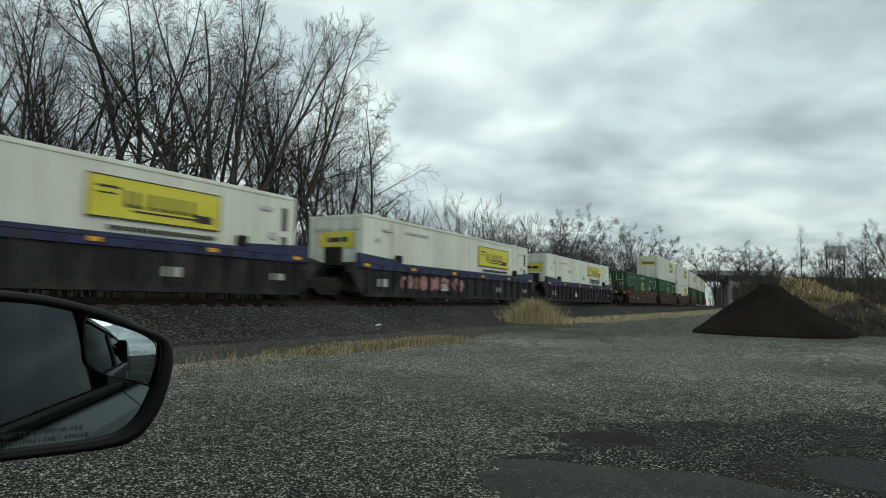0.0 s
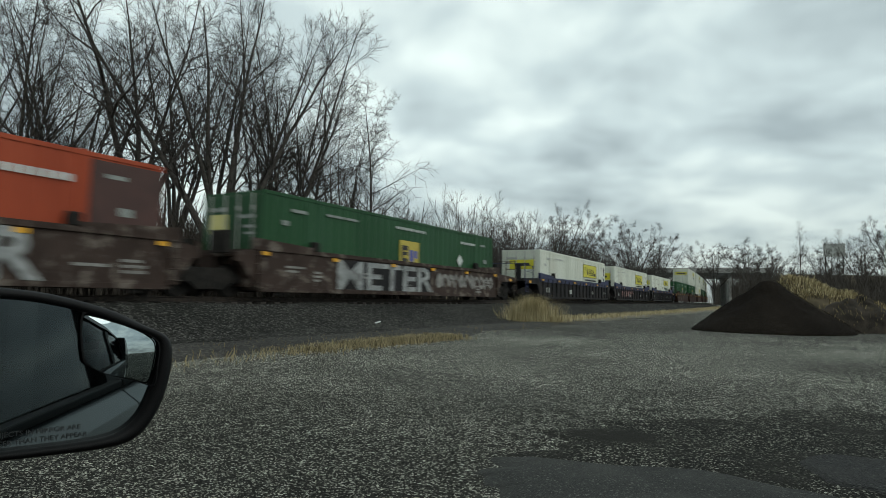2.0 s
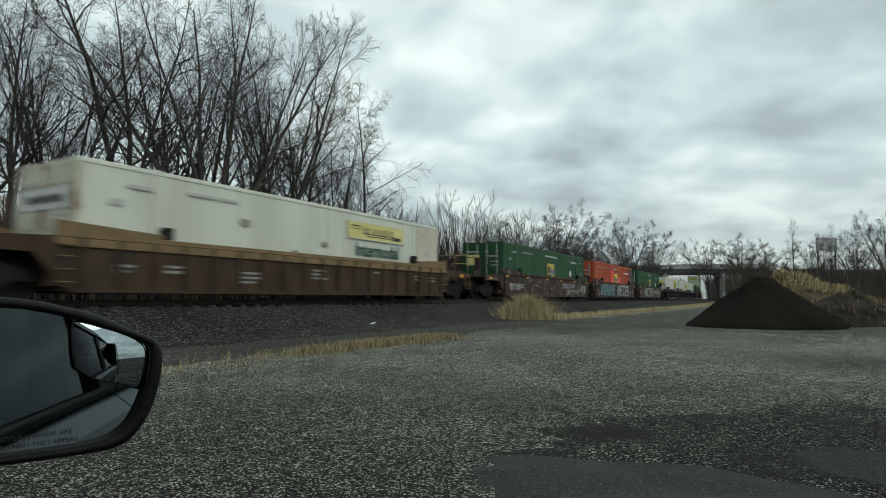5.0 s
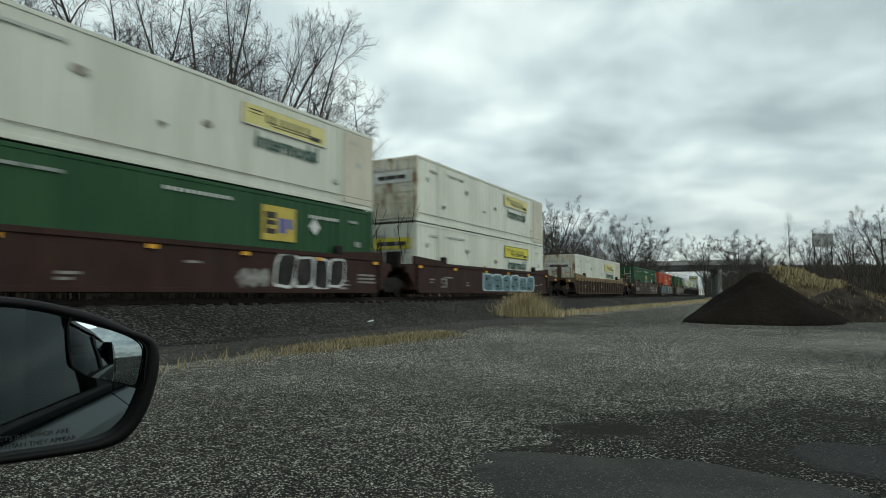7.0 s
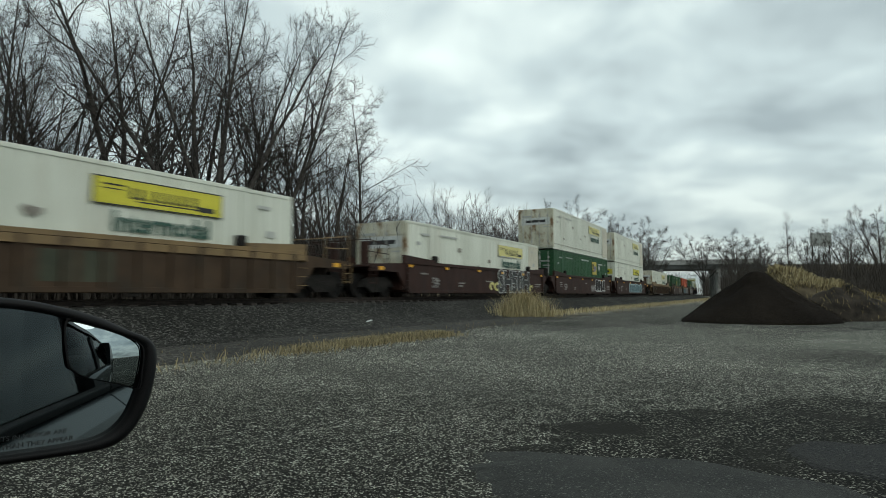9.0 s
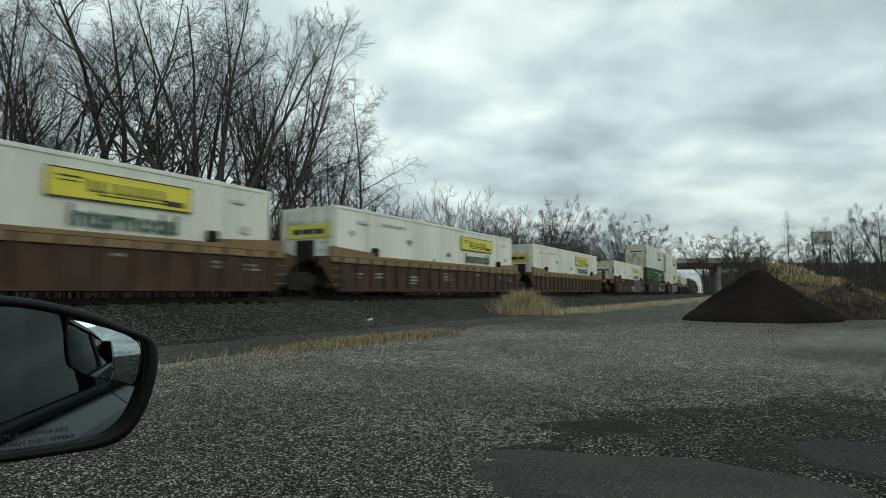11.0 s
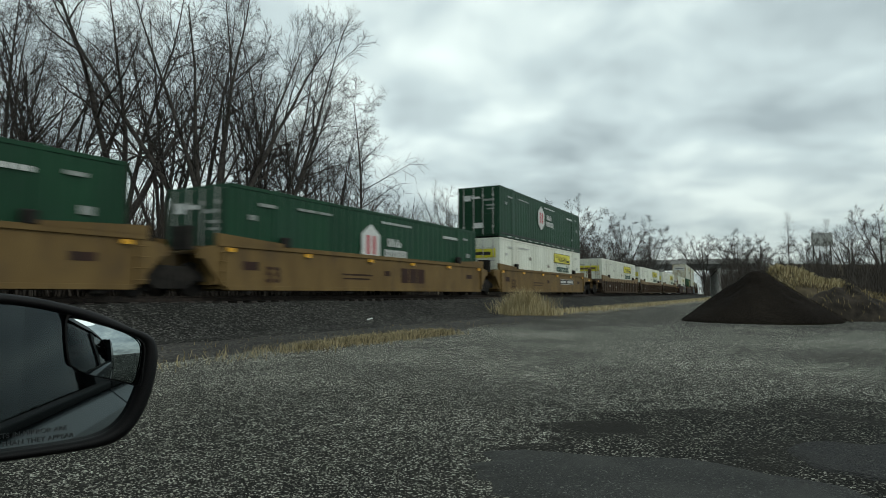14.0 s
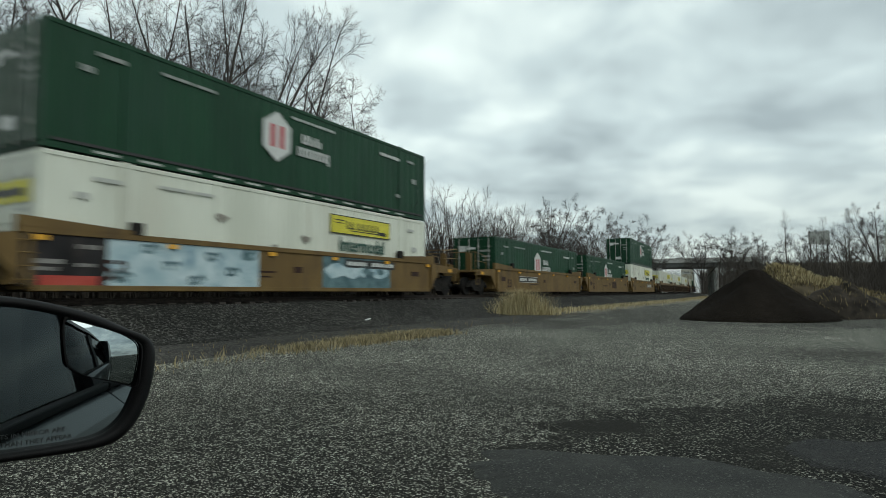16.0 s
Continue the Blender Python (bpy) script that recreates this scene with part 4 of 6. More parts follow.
def container(label, paint, deco, group="containers on the train", end_paint=None, inset=0.0):
    """A 53-foot box: ribbed sides, rails, posts, doors with rods, then its markings."""
    ob = thing("container", label, "container", group)
    h, w = LEN / 2, WID / 2
    end_paint = end_paint or paint
    bm = bmesh.new()
    ribbed_side(bm, -h + 0.1, h - 0.1, -w + 0.03, 0.12, TALL - 0.1, 0.42, 0.022, -1)
    ribbed_side(bm, -h + 0.1, h - 0.1, w - 0.03, 0.12, TALL - 0.1, 0.42, 0.022, 1)
    box(bm, -h + 0.06, h - 0.06, -w + 0.06, w - 0.06, 0.05, TALL - 0.03)
    part("body", bm, paint, ob)
    for y in (-w, w - 0.09):
        part("top_rail", boxes((-h, h, y, y + 0.09, TALL - 0.11, TALL), bevel=0.01), paint, ob)
        part("bottom_rail", boxes((-h, h, y, y + 0.09, 0.0, 0.14), bevel=0.01), paint, ob)
        for x in (-h, h - 0.14):
            part("corner_post", boxes((x, x + 0.14, y, y + 0.09, 0.14, TALL - 0.11)), end_paint, ob)
    # lifting posts at the 40-foot marks
    for x in (-6.1, 6.1):
        part("lifting_post", boxes((x - 0.13, x + 0.13, -w - 0.004, -w + 0.06, 0.14, TALL - 0.11), (x - 0.11, x + 0.11, -w - 0.012, -w + 0.12, TALL - 0.12, TALL + 0.03), bevel=0.008), paint, ob)
    # doors at the trailing end
    for y0, y1 in ((-w + 0.10, -0.012), (0.012, w - 0.10)):
        bm = boxes((-h - 0.01, -h + 0.05, y0, y1, 0.16, TALL - 0.14), bevel=0.012)
        for z in (0.45, 0.95, 1.45, 1.95, 2.45):
            box(bm, -h - 0.028, -h - 0.008, y0 + 0.06, y1 - 0.06, z - 0.13, z + 0.13)
        d = part("door", bm, end_paint, ob)
        for y in (y0 + 0.28, y1 - 0.28):
            bm = bmesh.new()
            cyl(bm, (-h - 0.055, y, 0.12), (-h - 0.055, y, TALL - 0.1), 0.022, n=8)
            box(bm, -h - 0.075, -h - 0.03, y - 0.05, y + 0.05, 0.5, 0.62)
            box(bm, -h - 0.075, -h - 0.03, y - 0.05, y + 0.05, 2.3, 2.42)
            part("lock_rod", bm, M_CONC, d, "grey galvanised lock rod")
    for sy in (-0.6, 0.6):
        part("header_bar", boxes((-h - 0.02, -h + 0.04, sy - 0.6, sy + 0.6, TALL - 0.14, TALL - 0.02)), end_paint, ob)
    deco(ob, -w - 0.026, h)
    return ob


def bars(name, parent, material, rows, y, label=""):
    """Marks too small to read: plain bars (x0, x1, z0, z1) on the side."""
    bm = bmesh.new()
    for x0, x1, z0, z1 in rows:
        box(bm, x0, x1, y - 0.004, y + 0.01, z0, z1)
    ob = part(name, bm, material, parent)
    return tagged(ob, label, "", "", "stuff" if len(rows) > 1 else "")


def end_bars(name, parent, material, rows, x, label=""):
    bm = bmesh.new()
    for y0, y1, z0, z1 in rows:
        box(bm, x - 0.006, x + 0.01, y0, y1, z0, z1)
    ob = part(name, bm, material, parent)
    return tagged(ob, label, "", "", "stuff" if len(rows) > 1 else "")


def small_marks(ob, y, h, mat):
    bars("stencil_mark", ob, mat, [(-6.9, -6.2, 2.35, 2.45), (-5.2, -4.3, 2.42, 2.50), (-4.2, -3.5, 2.42, 2.50), (6.6, 7.1, 2.35, 2.45), (5.7, 6.0, 0.75, 0.88), (6.95, 7.3, 1.5, 1.7), (-7.3, -7.0, 1.9, 2.05)], y)
    end_bars("end_mark", ob, mat, [(-1.0, -0.35, 2.05, 2.16), (-1.0, -0.5, 1.75, 1.84), (-1.0, -0.55, 1.55, 1.62), (0.3, 1.0, 2.3, 2.42)], -h - 0.03)


def sign(ob, y, x0, x1, z0, z1, paint, edge):
    part("sign_panel", boxes((x0, x1, y - 0.006, y + 0.02, z0, z1)), paint, ob, "yellow company sign with black marks")
    b = 0.03
    bars("sign_border", ob, edge, [(x0, x1, z1 - b, z1), (x0, x1, z0, z0 + b), (x0, x0 + b, z0 + b, z1 - b), (x1 - b, x1, z0 + b, z1 - b)], y - 0.008)
    m, zz, w, q = (x0 + x1) / 2, (z0 + z1) / 2, x1 - x0, z1 - z0
    rows = []
    for i, f in enumerate((0.25, 0.32, 0.42, 0.50, 0.58, 0.66, 0.74)):
        rows.append((x0 + f * w, x0 + (f + 0.030) * w, zz - 0.2 * q, zz + 0.2 * q))
        rows.append((x0 + f * w, x0 + (f + 0.055) * w, zz - 0.2 * q, zz - 0.11 * q))
    rows += [(x0 + 0.06 * w, x0 + 0.22 * w, zz + 0.20 * q, zz + 0.26 * q), (x0 + 0.06 * w, x0 + 0.20 * w, zz + 0.06 * q, zz + 0.1 * q), (x0 + 0.3 * w, x0 + 0.82 * w, zz - 0.30 * q, zz - 0.25 * q), (x0 + 0.78 * w, x0 + 0.93 * w, zz - 0.34 * q, zz - 0.14 * q)]
    bars("sign_mark", ob, M_BLACK, rows, y - 0.008)


def white_old(ob, y, h):
    sign(ob, y, 1.45, 5.15, 1.50, 2.50, M_YELLOW, M_BLACK)
    bars("small_writing", ob, M_BLACK, [(2.0 + 0.16 * i, 2.12 + 0.16 * i, 1.24, 1.35) for i in range(19)], y)
    end_bars("end_sign", ob, M_YELLOW, [(-0.95, 0.75, 1.65, 2.25)], -h - 0.034, "yellow company sign on the doors")
    end_bars("end_sign_mark", ob, M_BLACK, [(-0.6, 0.4, 1.85, 2.03)], -h - 0.044)
    bars("black_door_edge", ob, M_BLACK, [(7.5, 7.72, 0.5, 1.6), (7.5, 7.72, 1.8, 2.5)], y + 0.02)
    small_marks(ob, y, h, M_GREYMARK)


def white_word(faded):
    def f(ob, y, h):
        sign(ob, y, 1.55, 5.25, 1.88, 2.55, M_YPALE if faded else M_YELLOW, M_YPALE if faded == 1 else M_BLACK if not faded else M_PAINTW)
        letters("word", "Intermodal", 0.70, M_DGREEN, ob, pose(3.45, y - 0.008, 1.28, 90), "", 0.92)
        end_bars("end_sign", ob, M_PAINTW if faded else M_YELLOW, [(-1.05, 1.05, 1.75, 2.25)], -h - 0.034, "yellow company sign on the doors")
        end_bars("end_sign_mark", ob, M_BLACK, [(-0.75, 0.7, 1.9, 2.08)], -h - 0.044)
        small_marks(ob, y, h, M_GREYMARK)
        r = random.Random(70 + faded)
        for cx, cz, q in ((-3.2, 1.9, 0.22), (-1.1, 1.2, 0.13), (0.3, 1.55, 0.2), (-5.6, 0.9, 0.16)):
            part("scuff", prism([(cx + q * r.uniform(0.5, 1.3) * math.cos(0.698 * i), cz + 0.6 * q * r.uniform(0.5, 1.3) * math.sin(0.698 * i)) for i in range(9)], y - 0.003, y + 0.01), M_SCUFF, ob, "dark rubbed scuff")
        bars("ledge_line", ob, M_SCUFF, [(-h + 0.15, h - 0.15, 0.36, 0.385)], y + 0.002, "grimy seam above the bottom rail")
        if faded:
            part("front_panel", boxes((6.25, h - 0.16, y + 0.001, y + 0.02, 0.16, TALL - 0.14)), M_CREAM, ob, "rust-stained cream front panel")
    return f


def square_logo(ob, y, x, up=0.0, paint=None):
    z = 0.95 + up
    part("logo_panel", boxes((x - 0.72, x + 0.72, y - 0.006, y + 0.02, z, z + 1.08)), paint or M_YELLOW, ob, "yellow square company logo")
    bars("logo_mark", ob, M_BLACK, [(x - 0.60, x - 0.48, z + 0.2, z + 0.88), (x - 0.56, x - 0.14, z + 0.2, z + 0.36), (x - 0.56, x - 0.14, z + 0.48, z + 0.62), (x - 0.56, x - 0.14, z + 0.68, z + 0.88)], y - 0.008)
    bars("logo_mark", ob, M_BLUEMARK, [(x - 0.02, x + 0.30, z + 0.25, z + 0.72), (x + 0.36, x + 0.58, z + 0.40, z + 0.72)], y - 0.008)


def diamond(ob, y, x, z, r):
    part("diamond_mark", prism([(x - r, z), (x, z - r), (x + r, z), (x, z + r)], y - 0.008, y + 0.01), M_PAINTW, ob, "white diamond mark")


def green_front(ob, y, h):
    green_logo(ob, y, h, 3.1, 0.48, 4.75)


def green_logo(ob, y, h, at=0.0, up=0.0, mark=4.4):
    square_logo(ob, y, at, up, M_GOLD)
    diamond(ob, y, mark, 1.5 + up * 1.1, 0.28)
    bars("code_mark", ob, M_PAINTW, [(-1.0 + 0.19 * i, -0.89 + 0.19 * i, 2.46, 2.56) for i in range(12)] + [(4.5 + 0.19 * i, 4.61 + 0.19 * i, 2.31, 2.42) for i in range(8)], y)
    end_bars("end_logo", ob, M_YPALE, [(0.2, 1.0, 1.6, 2.2)], -h - 0.034, "pale yellow logo on the doors")
    small_marks(ob, y, h, M_STENCIL)


def orange_logo(ob, y, h):
    square_logo(ob, y, 0.0)
    part("repaint_patch", boxes((-2.0, -0.72, y + 0.002, y + 0.02, 0.3, 2.3)), M_RED, ob, "bright red repainted patch")
    part("repaint_patch", boxes((0.72, 2.1, y + 0.002, y + 0.02, 0.3, 1.75)), M_RED, ob, "bright red repainted patch")
    part("front_panel", boxes((6.25, h - 0.02, y + 0.0, y + 0.02, 0.16, TALL - 0.16)), M_ORANGE_DULL, ob, "dull maroon front panel")
    bars("code_mark", ob, M_PAINTW, [(-1.0 + 0.19 * i, -0.90 + 0.19 * i, 2.42, 2.51) for i in range(9)] + [(3.7 + 0.22 * i, 3.86 + 0.22 * i, 2.14, 2.31) for i in range(10)], y - 0.002)
    end_bars("end_logo", ob, M_YELLOW, [(0.2, 1.0, 1.6, 2.2)], -h - 0.034, "yellow logo on the doors")
    small_marks(ob, y, h, M_STENCIL)


def hexagon_low(ob, y, h):
    hexagon_logo(ob, y, h, -1.15, 1.58)


def hexagon_logo(ob, y, h, x=-1.1, z=1.75, r=0.80):
    part("hexagon_logo", prism([(x + r * 0.86 * math.sin(i * 1.0472) * 1.0, z + r * math.cos(i * 1.0472)) for i in range(6)], y - 0.01, y + 0.01), M_PAINTW, ob, "white hexagon logo with red bars")
    bars("logo_mark", ob, M_REDMARK, [(x - 0.30, x - 0.10, z - 0.36, z + 0.36), (x + 0.10, x + 0.30, z - 0.36, z + 0.36)], y - 0.014)
    # company lettering as plain blocks
    rows = []
    for i in range(3):
        q = x + 1.15 + 0.34 * i
        rows += [(q, q + 0.09, z + 0.02, z + 0.34), (q, q + 0.27, z + 0.02, z + 0.10), (q + 0.18, q + 0.27, z + 0.02, z + 0.24 + 0.1 * (i == 0))]
    for i in range(5):
        q = x + 0.95 + 0.33 * i
        rows += [(q, q + 0.09, z - 0.42, z - 0.10), (q, q + 0.26, z - 0.42, z - 0.34), (q + 0.17, q + 0.26, z - 0.42 - 0.1 * (i == 4), z - 0.16), (q, q + 0.26, z - 0.20, z - 0.12)]
    bars("company_mark", ob, M_PAINTW, rows, y - 0.002)
    bars("code_mark", ob, M_PAINTW, [(-0.4 + 0.2 * i, -0.29 + 0.2 * i, 2.48, 2.57) for i in range(11)] + [(4.6 + 0.2 * i, 4.75 + 0.2 * i, 2.28, 2.4) for i in range(7)], y)
    end_bars("end_mark", ob, M_PAINTW, [(-0.3, 0.3, 0.5, 0.8), (0.5, 0.9, 2.1, 2.4), (-0.1, 0.45, 2.2, 2.32)], -h - 0.034)
    # flat black bar, paints in the shadow above the bottom rail
    bars("fork_rail_shadow", ob, M_BLACK, [(-h + 0.2, h - 0.2, 0.17, 0.24)], y + 0.004, "shadow line painted black above the bottom rail")
    bars("rail_mark", ob, M_GREYMARK, [(-6.9 + 1.15 * i, -6.3 + 1.15 * i, 0.05, 0.11) for i in range(12)], y + 0.020)
    small_marks(ob, y, h, M_STENCIL)


def truck(parent, x, front):
    """A four-wheel truck: side frames, bolster, springs and two wheelsets."""
    t = part("truck", boxes((-0.35, 0.35, -1.05, 1.05, 0.42, 0.72), bevel=0.02), M_TRUCK, parent, "grimy cast steel truck bolster")
    t.location = (x, 0, 0)
    for y in (-1.08, 0.94):
        part("side_frame", prism([(-1.15, 0.40), (-0.95, 0.66), (-0.45, 0.80), (0.45, 0.80), (0.95, 0.66), (1.15, 0.40), (0.72, 0.40), (0.45, 0.20), (-0.45, 0.20), (-0.72, 0.40)], y, y + 0.14), M_TRUCK, t)
        bm = bmesh.new()
        for q in (-0.18, 0.0, 0.18):
            cyl(bm, (q, y + 0.05, 0.24), (q, y + 0.05, 0.62), 0.08, n=8)
        part("spring_nest", bm, M_TRUCK, t)
    sets = []
    for q in (-0.89, 0.89):
        bm = bmesh.new()
        cyl(bm, (0, -1.14, 0), (0, 1.14, 0), 0.085, n=8)
        for s in (-1, 1):
            cyl(bm, (0, s * 0.70, 0), (0, s * 0.83, 0), 0.46, n=24)
            cyl(bm, (0, s * 0.66, 0), (0, s * 0.70, 0), 0.49, n=24)
            cyl(bm, (0, s * 0.83, 0), (0, s * 0.87, 0), 0.18, n=12)
            for a in range(6):
                c, d = math.cos(a * 1.047) * 0.3, math.sin(a * 1.047) * 0.3
                box(bm, c - 0.035, c + 0.035, min(s * 0.83, s * 0.845), max(s * 0.83, s * 0.845), d - 0.035, d + 0.035)
        w = part("wheelset", bm, M_WHEEL, t)
        w.location = (q, 0, 0.46)
        sets.append(w)
    return sets


SHARED = 9.68
ROLL = []


def well_car(label, skin, front_end, rear_end, deco, half_front=SHARED, half_rear=SHARED, group="well cars of the train"):
    """One platform of a well car: two side sills, ends, decks, trucks."""
    ob = thing("well_car", label, "rail car", group)
    side, chord, ribbed = skin
    y0 = -1.45
    top, bot = 1.40, 0.22
    for s in (-1, 1):
        near = s < 0
        ys = sorted((s * 1.45, s * 1.37))
        bm = prism([(-8.5, bot + 0.12), (-8.2, bot), (8.2, bot), (8.5, bot + 0.12), (8.5, top), (-8.5, top)], ys[0], ys[1])
        part("side_sill", bm, side, ob)
        cy = sorted((s * 1.50, s * 1.36))
        part("top_chord", boxes((-8.55, 8.55, cy[0], cy[1], top - 0.02, top + 0.10), (-8.55, 8.55, cy[0] - (0.0 if s > 0 else 0.006), cy[1] + (0.006 if s > 0 else 0), top - 0.22, top - 0.03) if ribbed else (-8.55, 8.55, cy[0], cy[1], top + 0.08, top + 0.12), bevel=0.008), chord, ob)
        part("bottom_chord", boxes((-8.2, 8.2, cy[0], cy[1], bot - 0.06, bot + 0.07), bevel=0.008), side, ob)
        if near:
            xs = [-8.0 + 0.89 * i for i in range(19)] if ribbed else [-8.3, 8.3]
            for x in xs:
                part("side_stake", boxes((x - 0.05, x + 0.05, -1.53, -1.44, bot + 0.05, top - 0.03), bevel=0.01), side, ob)
        # raised guides at the well's ends
        for x0, x1 in ((-8.55, -5.75), (5.75, 8.55)):
            a, b = (x0, x1)
            q = [(x0, top + 0.1), (x1, top + 0.1), (x1 - 0.02, top + 0.20), (x0, top + 0.34)] if x0 < 0 else [(x0, top + 0.1), (x1, top + 0.1), (x1, top + 0.34), (x0 + 0.02, top + 0.20)]
            part("guide_plate", prism(q, cy[0], cy[1]), chord if ribbed else side, ob)
            g = x1 - 0.12 if x0 < 0 else x0 + 0.12
            part("guide_horn", boxes((g - 0.16, g + 0.16, cy[0] - 0.02, cy[1] + 0.02, top + 0.1, top + 0.42), bevel=0.04), M_TRUCK, ob)
    part("well_floor", boxes((-8.4, 8.4, -1.36, 1.36, bot - 0.02, bot + 0.06)), side, ob)
    trucks = []
    for sgn, half, own_end in ((1, half_front, front_end), (-1, half_rear, rear_end)):
        a, b = 8.5, half - (0.1 if own_end else 0.0)
        z1 = 1.28
        for s in (-1, 1):
            ys = sorted((s * 1.45, s * 1.30))
            b2 = 9.15 if not own_end else 10.9
            q = [(a * sgn, 0.45), ((a + 0.5) * sgn, 1.02), (b2 * sgn, 1.02), (b2 * sgn, z1), (a * sgn, 1.40)]
            part("end_side", prism(q, ys[0], ys[1]), side, ob)
        xs = sorted((a * sgn, (9.0 if not own_end else 11.1) * sgn))
        part("end_deck", boxes((xs[0], xs[1], -1.42, 1.42, 1.16, 1.24), (xs[0], xs[1], -0.35, 0.35, 0.7, 1.16), bevel=0.01), side, ob)
        part("bulkhead", boxes((min(a * sgn, (a + 0.12) * sgn), max(a * sgn, (a + 0.12) * sgn), -1.36, 1.36, 0.3, 1.4)), side, ob)
        if own_end:
            # coupler, handrails, ladder, brake wheel
            xs = sorted((11.0 * sgn, 11.72 * sgn))
            part("coupler", boxes((xs[0], xs[1], -0.14, 0.14, 0.72, 0.98), bevel=0.03), M_TRUCK, ob)
            bm = bmesh.new()
            for y in (-1.4, 1.4):
                cyl(bm, (10.9 * sgn, y, 1.2), (10.9 * sgn, y, 2.25), 0.02, n=6)
                cyl(bm, (9.6 * sgn, y, 1.2), (9.6 * sgn, y, 2.1), 0.02, n=6)
                cyl(bm, (10.9 * sgn, y, 2.2), (9.6 * sgn, y, 2.05), 0.018, n=6)
                cyl(bm, (10.9 * sgn, y, 1.75), (9.6 * sgn, y, 1.7), 0.018, n=6)
            cyl(bm, (10.9 * sgn, -1.4, 2.2), (10.9 * sgn, 1.4, 2.2), 0.018, n=6)
            part("handrail", bm, chord, ob)
            bm = bmesh.new()
            for z in (0.55, 0.85, 1.15):
                cyl(bm, (10.55 * sgn, -1.47, z), (10.95 * sgn, -1.47, z), 0.016, n=6)
            cyl(bm, (10.55 * sgn, -1.47, 0.5), (10.55 * sgn, -1.47, 1.25), 0.02, n=6)
            cyl(bm, (10.95 * sgn, -1.47, 0.5), (10.95 * sgn, -1.47, 1.25), 0.02, n=6)
            part("ladder", bm, chord, ob)
            part("reflector", boxes((min(10.0 * sgn, 10.3 * sgn), max(10.0 * sgn, 10.3 * sgn), -1.46, -1.44, 1.06, 1.2)), M_REFLECT, ob, "amber reflector")
            trucks.append(truck(ob, 9.9 * sgn, True))
            if sgn < 0:
                part("end_post", boxes((-10.4, -10.25, -0.9, -0.6, 1.2, 2.2), (-10.4, -10.25, 0.6, 0.9, 1.2, 2.2), bevel=0.01), side, ob)
        elif sgn < 0:
            trucks.append(truck(ob, -half, False))
            part("brake_rig", boxes((-9.3, -9.1, -1.2, -0.5, 1.24, 1.9), (-9.3, -9.1, 0.4, 1.1, 1.24, 1.7), bevel=0.02), M_TRUCK, ob)
    for x in (() if side is M_OLDTAN else (-8.1, -4.9, -1.4, 1.6, 4.8, 8.0)):
        part("reflector", boxes((x - 0.13, x + 0.13, -1.536, -1.50, top - 0.16 if not ribbed else top - 0.14, top - 0.05 if not ribbed else top - 0.03)), M_REFLECT, ob, "amber reflector strip")
    for sgn in (-1, 1):
        bm = bmesh.new()
        for z in (0.40, 0.68, 0.96, 1.22):
            cyl(bm, (8.20 * sgn, -1.535, z), (8.55 * sgn, -1.535, z), 0.014, n=6)
        part("grab_iron", bm, M_TRUCK if side is M_BLACKCAR else chord, ob)
    for x in (-7.4, -2.6, 2.6, 7.4):
        part("sill_bracket", boxes((x - 0.12, x + 0.12, -1.46, -1.30, 0.06, 0.18), bevel=0.015), M_TRUCK, ob)
    deco(ob, y0 - 0.004)
    return ob, [w for t in trucks for w in t]


def stencils(ob, y, mat, seed):
    r = random.Random(seed)
    rows = []
    for x in (-7.2, -5.9, -3.6, -0.4, 3.0, 5.9, 7.0):
        w = r.uniform(0.3, 1.1)
        z = r.uniform(0.5, 1.0)
        for k in range(r.choice((1, 2, 3))):
            rows.append((x, x + w * r.uniform(0.6, 1), z - 0.13 * k, z - 0.13 * k + 0.07))
    bars("stencil_mark", ob, mat, rows, y)


def tag_scrawl(name, ob, y, x0, x1, z0, z1, mat, seed, label, n=9):
    """Spray paint: overlapping thick strokes that cannot be read."""
    r = random.Random(seed)
    bm = bmesh.new()
    for i in range(n):
        cx = x0 + (x1 - x0) * (i + 0.5) / n
        w = (x1 - x0) / n * 0.62
        k = r.choice((0, 1, 2))
        pts = []
        for j in range(10):
            a = 6.2832 * j / 10
            pts.append((cx + w * math.cos(a) * r.uniform(0.7, 1.15), (z0 + z1) / 2 + (z1 - z0) / 2 * math.sin(a) * r.uniform(0.75, 1.1)))
        c = bm.verts.new((cx, y - 0.003 - 0.0015 * (i % 3), (z0 + z1) / 2))
        inner = 0.45 if k else 0.0
        vo = [bm.verts.new((p[0], y - 0.003 - 0.0015 * (i % 3), p[1])) for p in pts]
        if inner:
            vi = [bm.verts.new((cx + (p[0] - cx) * inner, y - 0.003 - 0.0015 * (i % 3), (z0 + z1) / 2 + (p[1] - (z0 + z1) / 2) * inner)) for p in pts]
            for j in range(10 - (3 if k == 2 else 0)):
                q = (j + 1) % 10
                bm.faces.new((vo[j], vo[q], vi[q], vi[j]))
            bm.verts.remove(c)
        else:
            for j in range(10):
                bm.faces.new((c, vo[j], vo[(j + 1) % 10]))
    return part(name, bm, mat, ob, label)


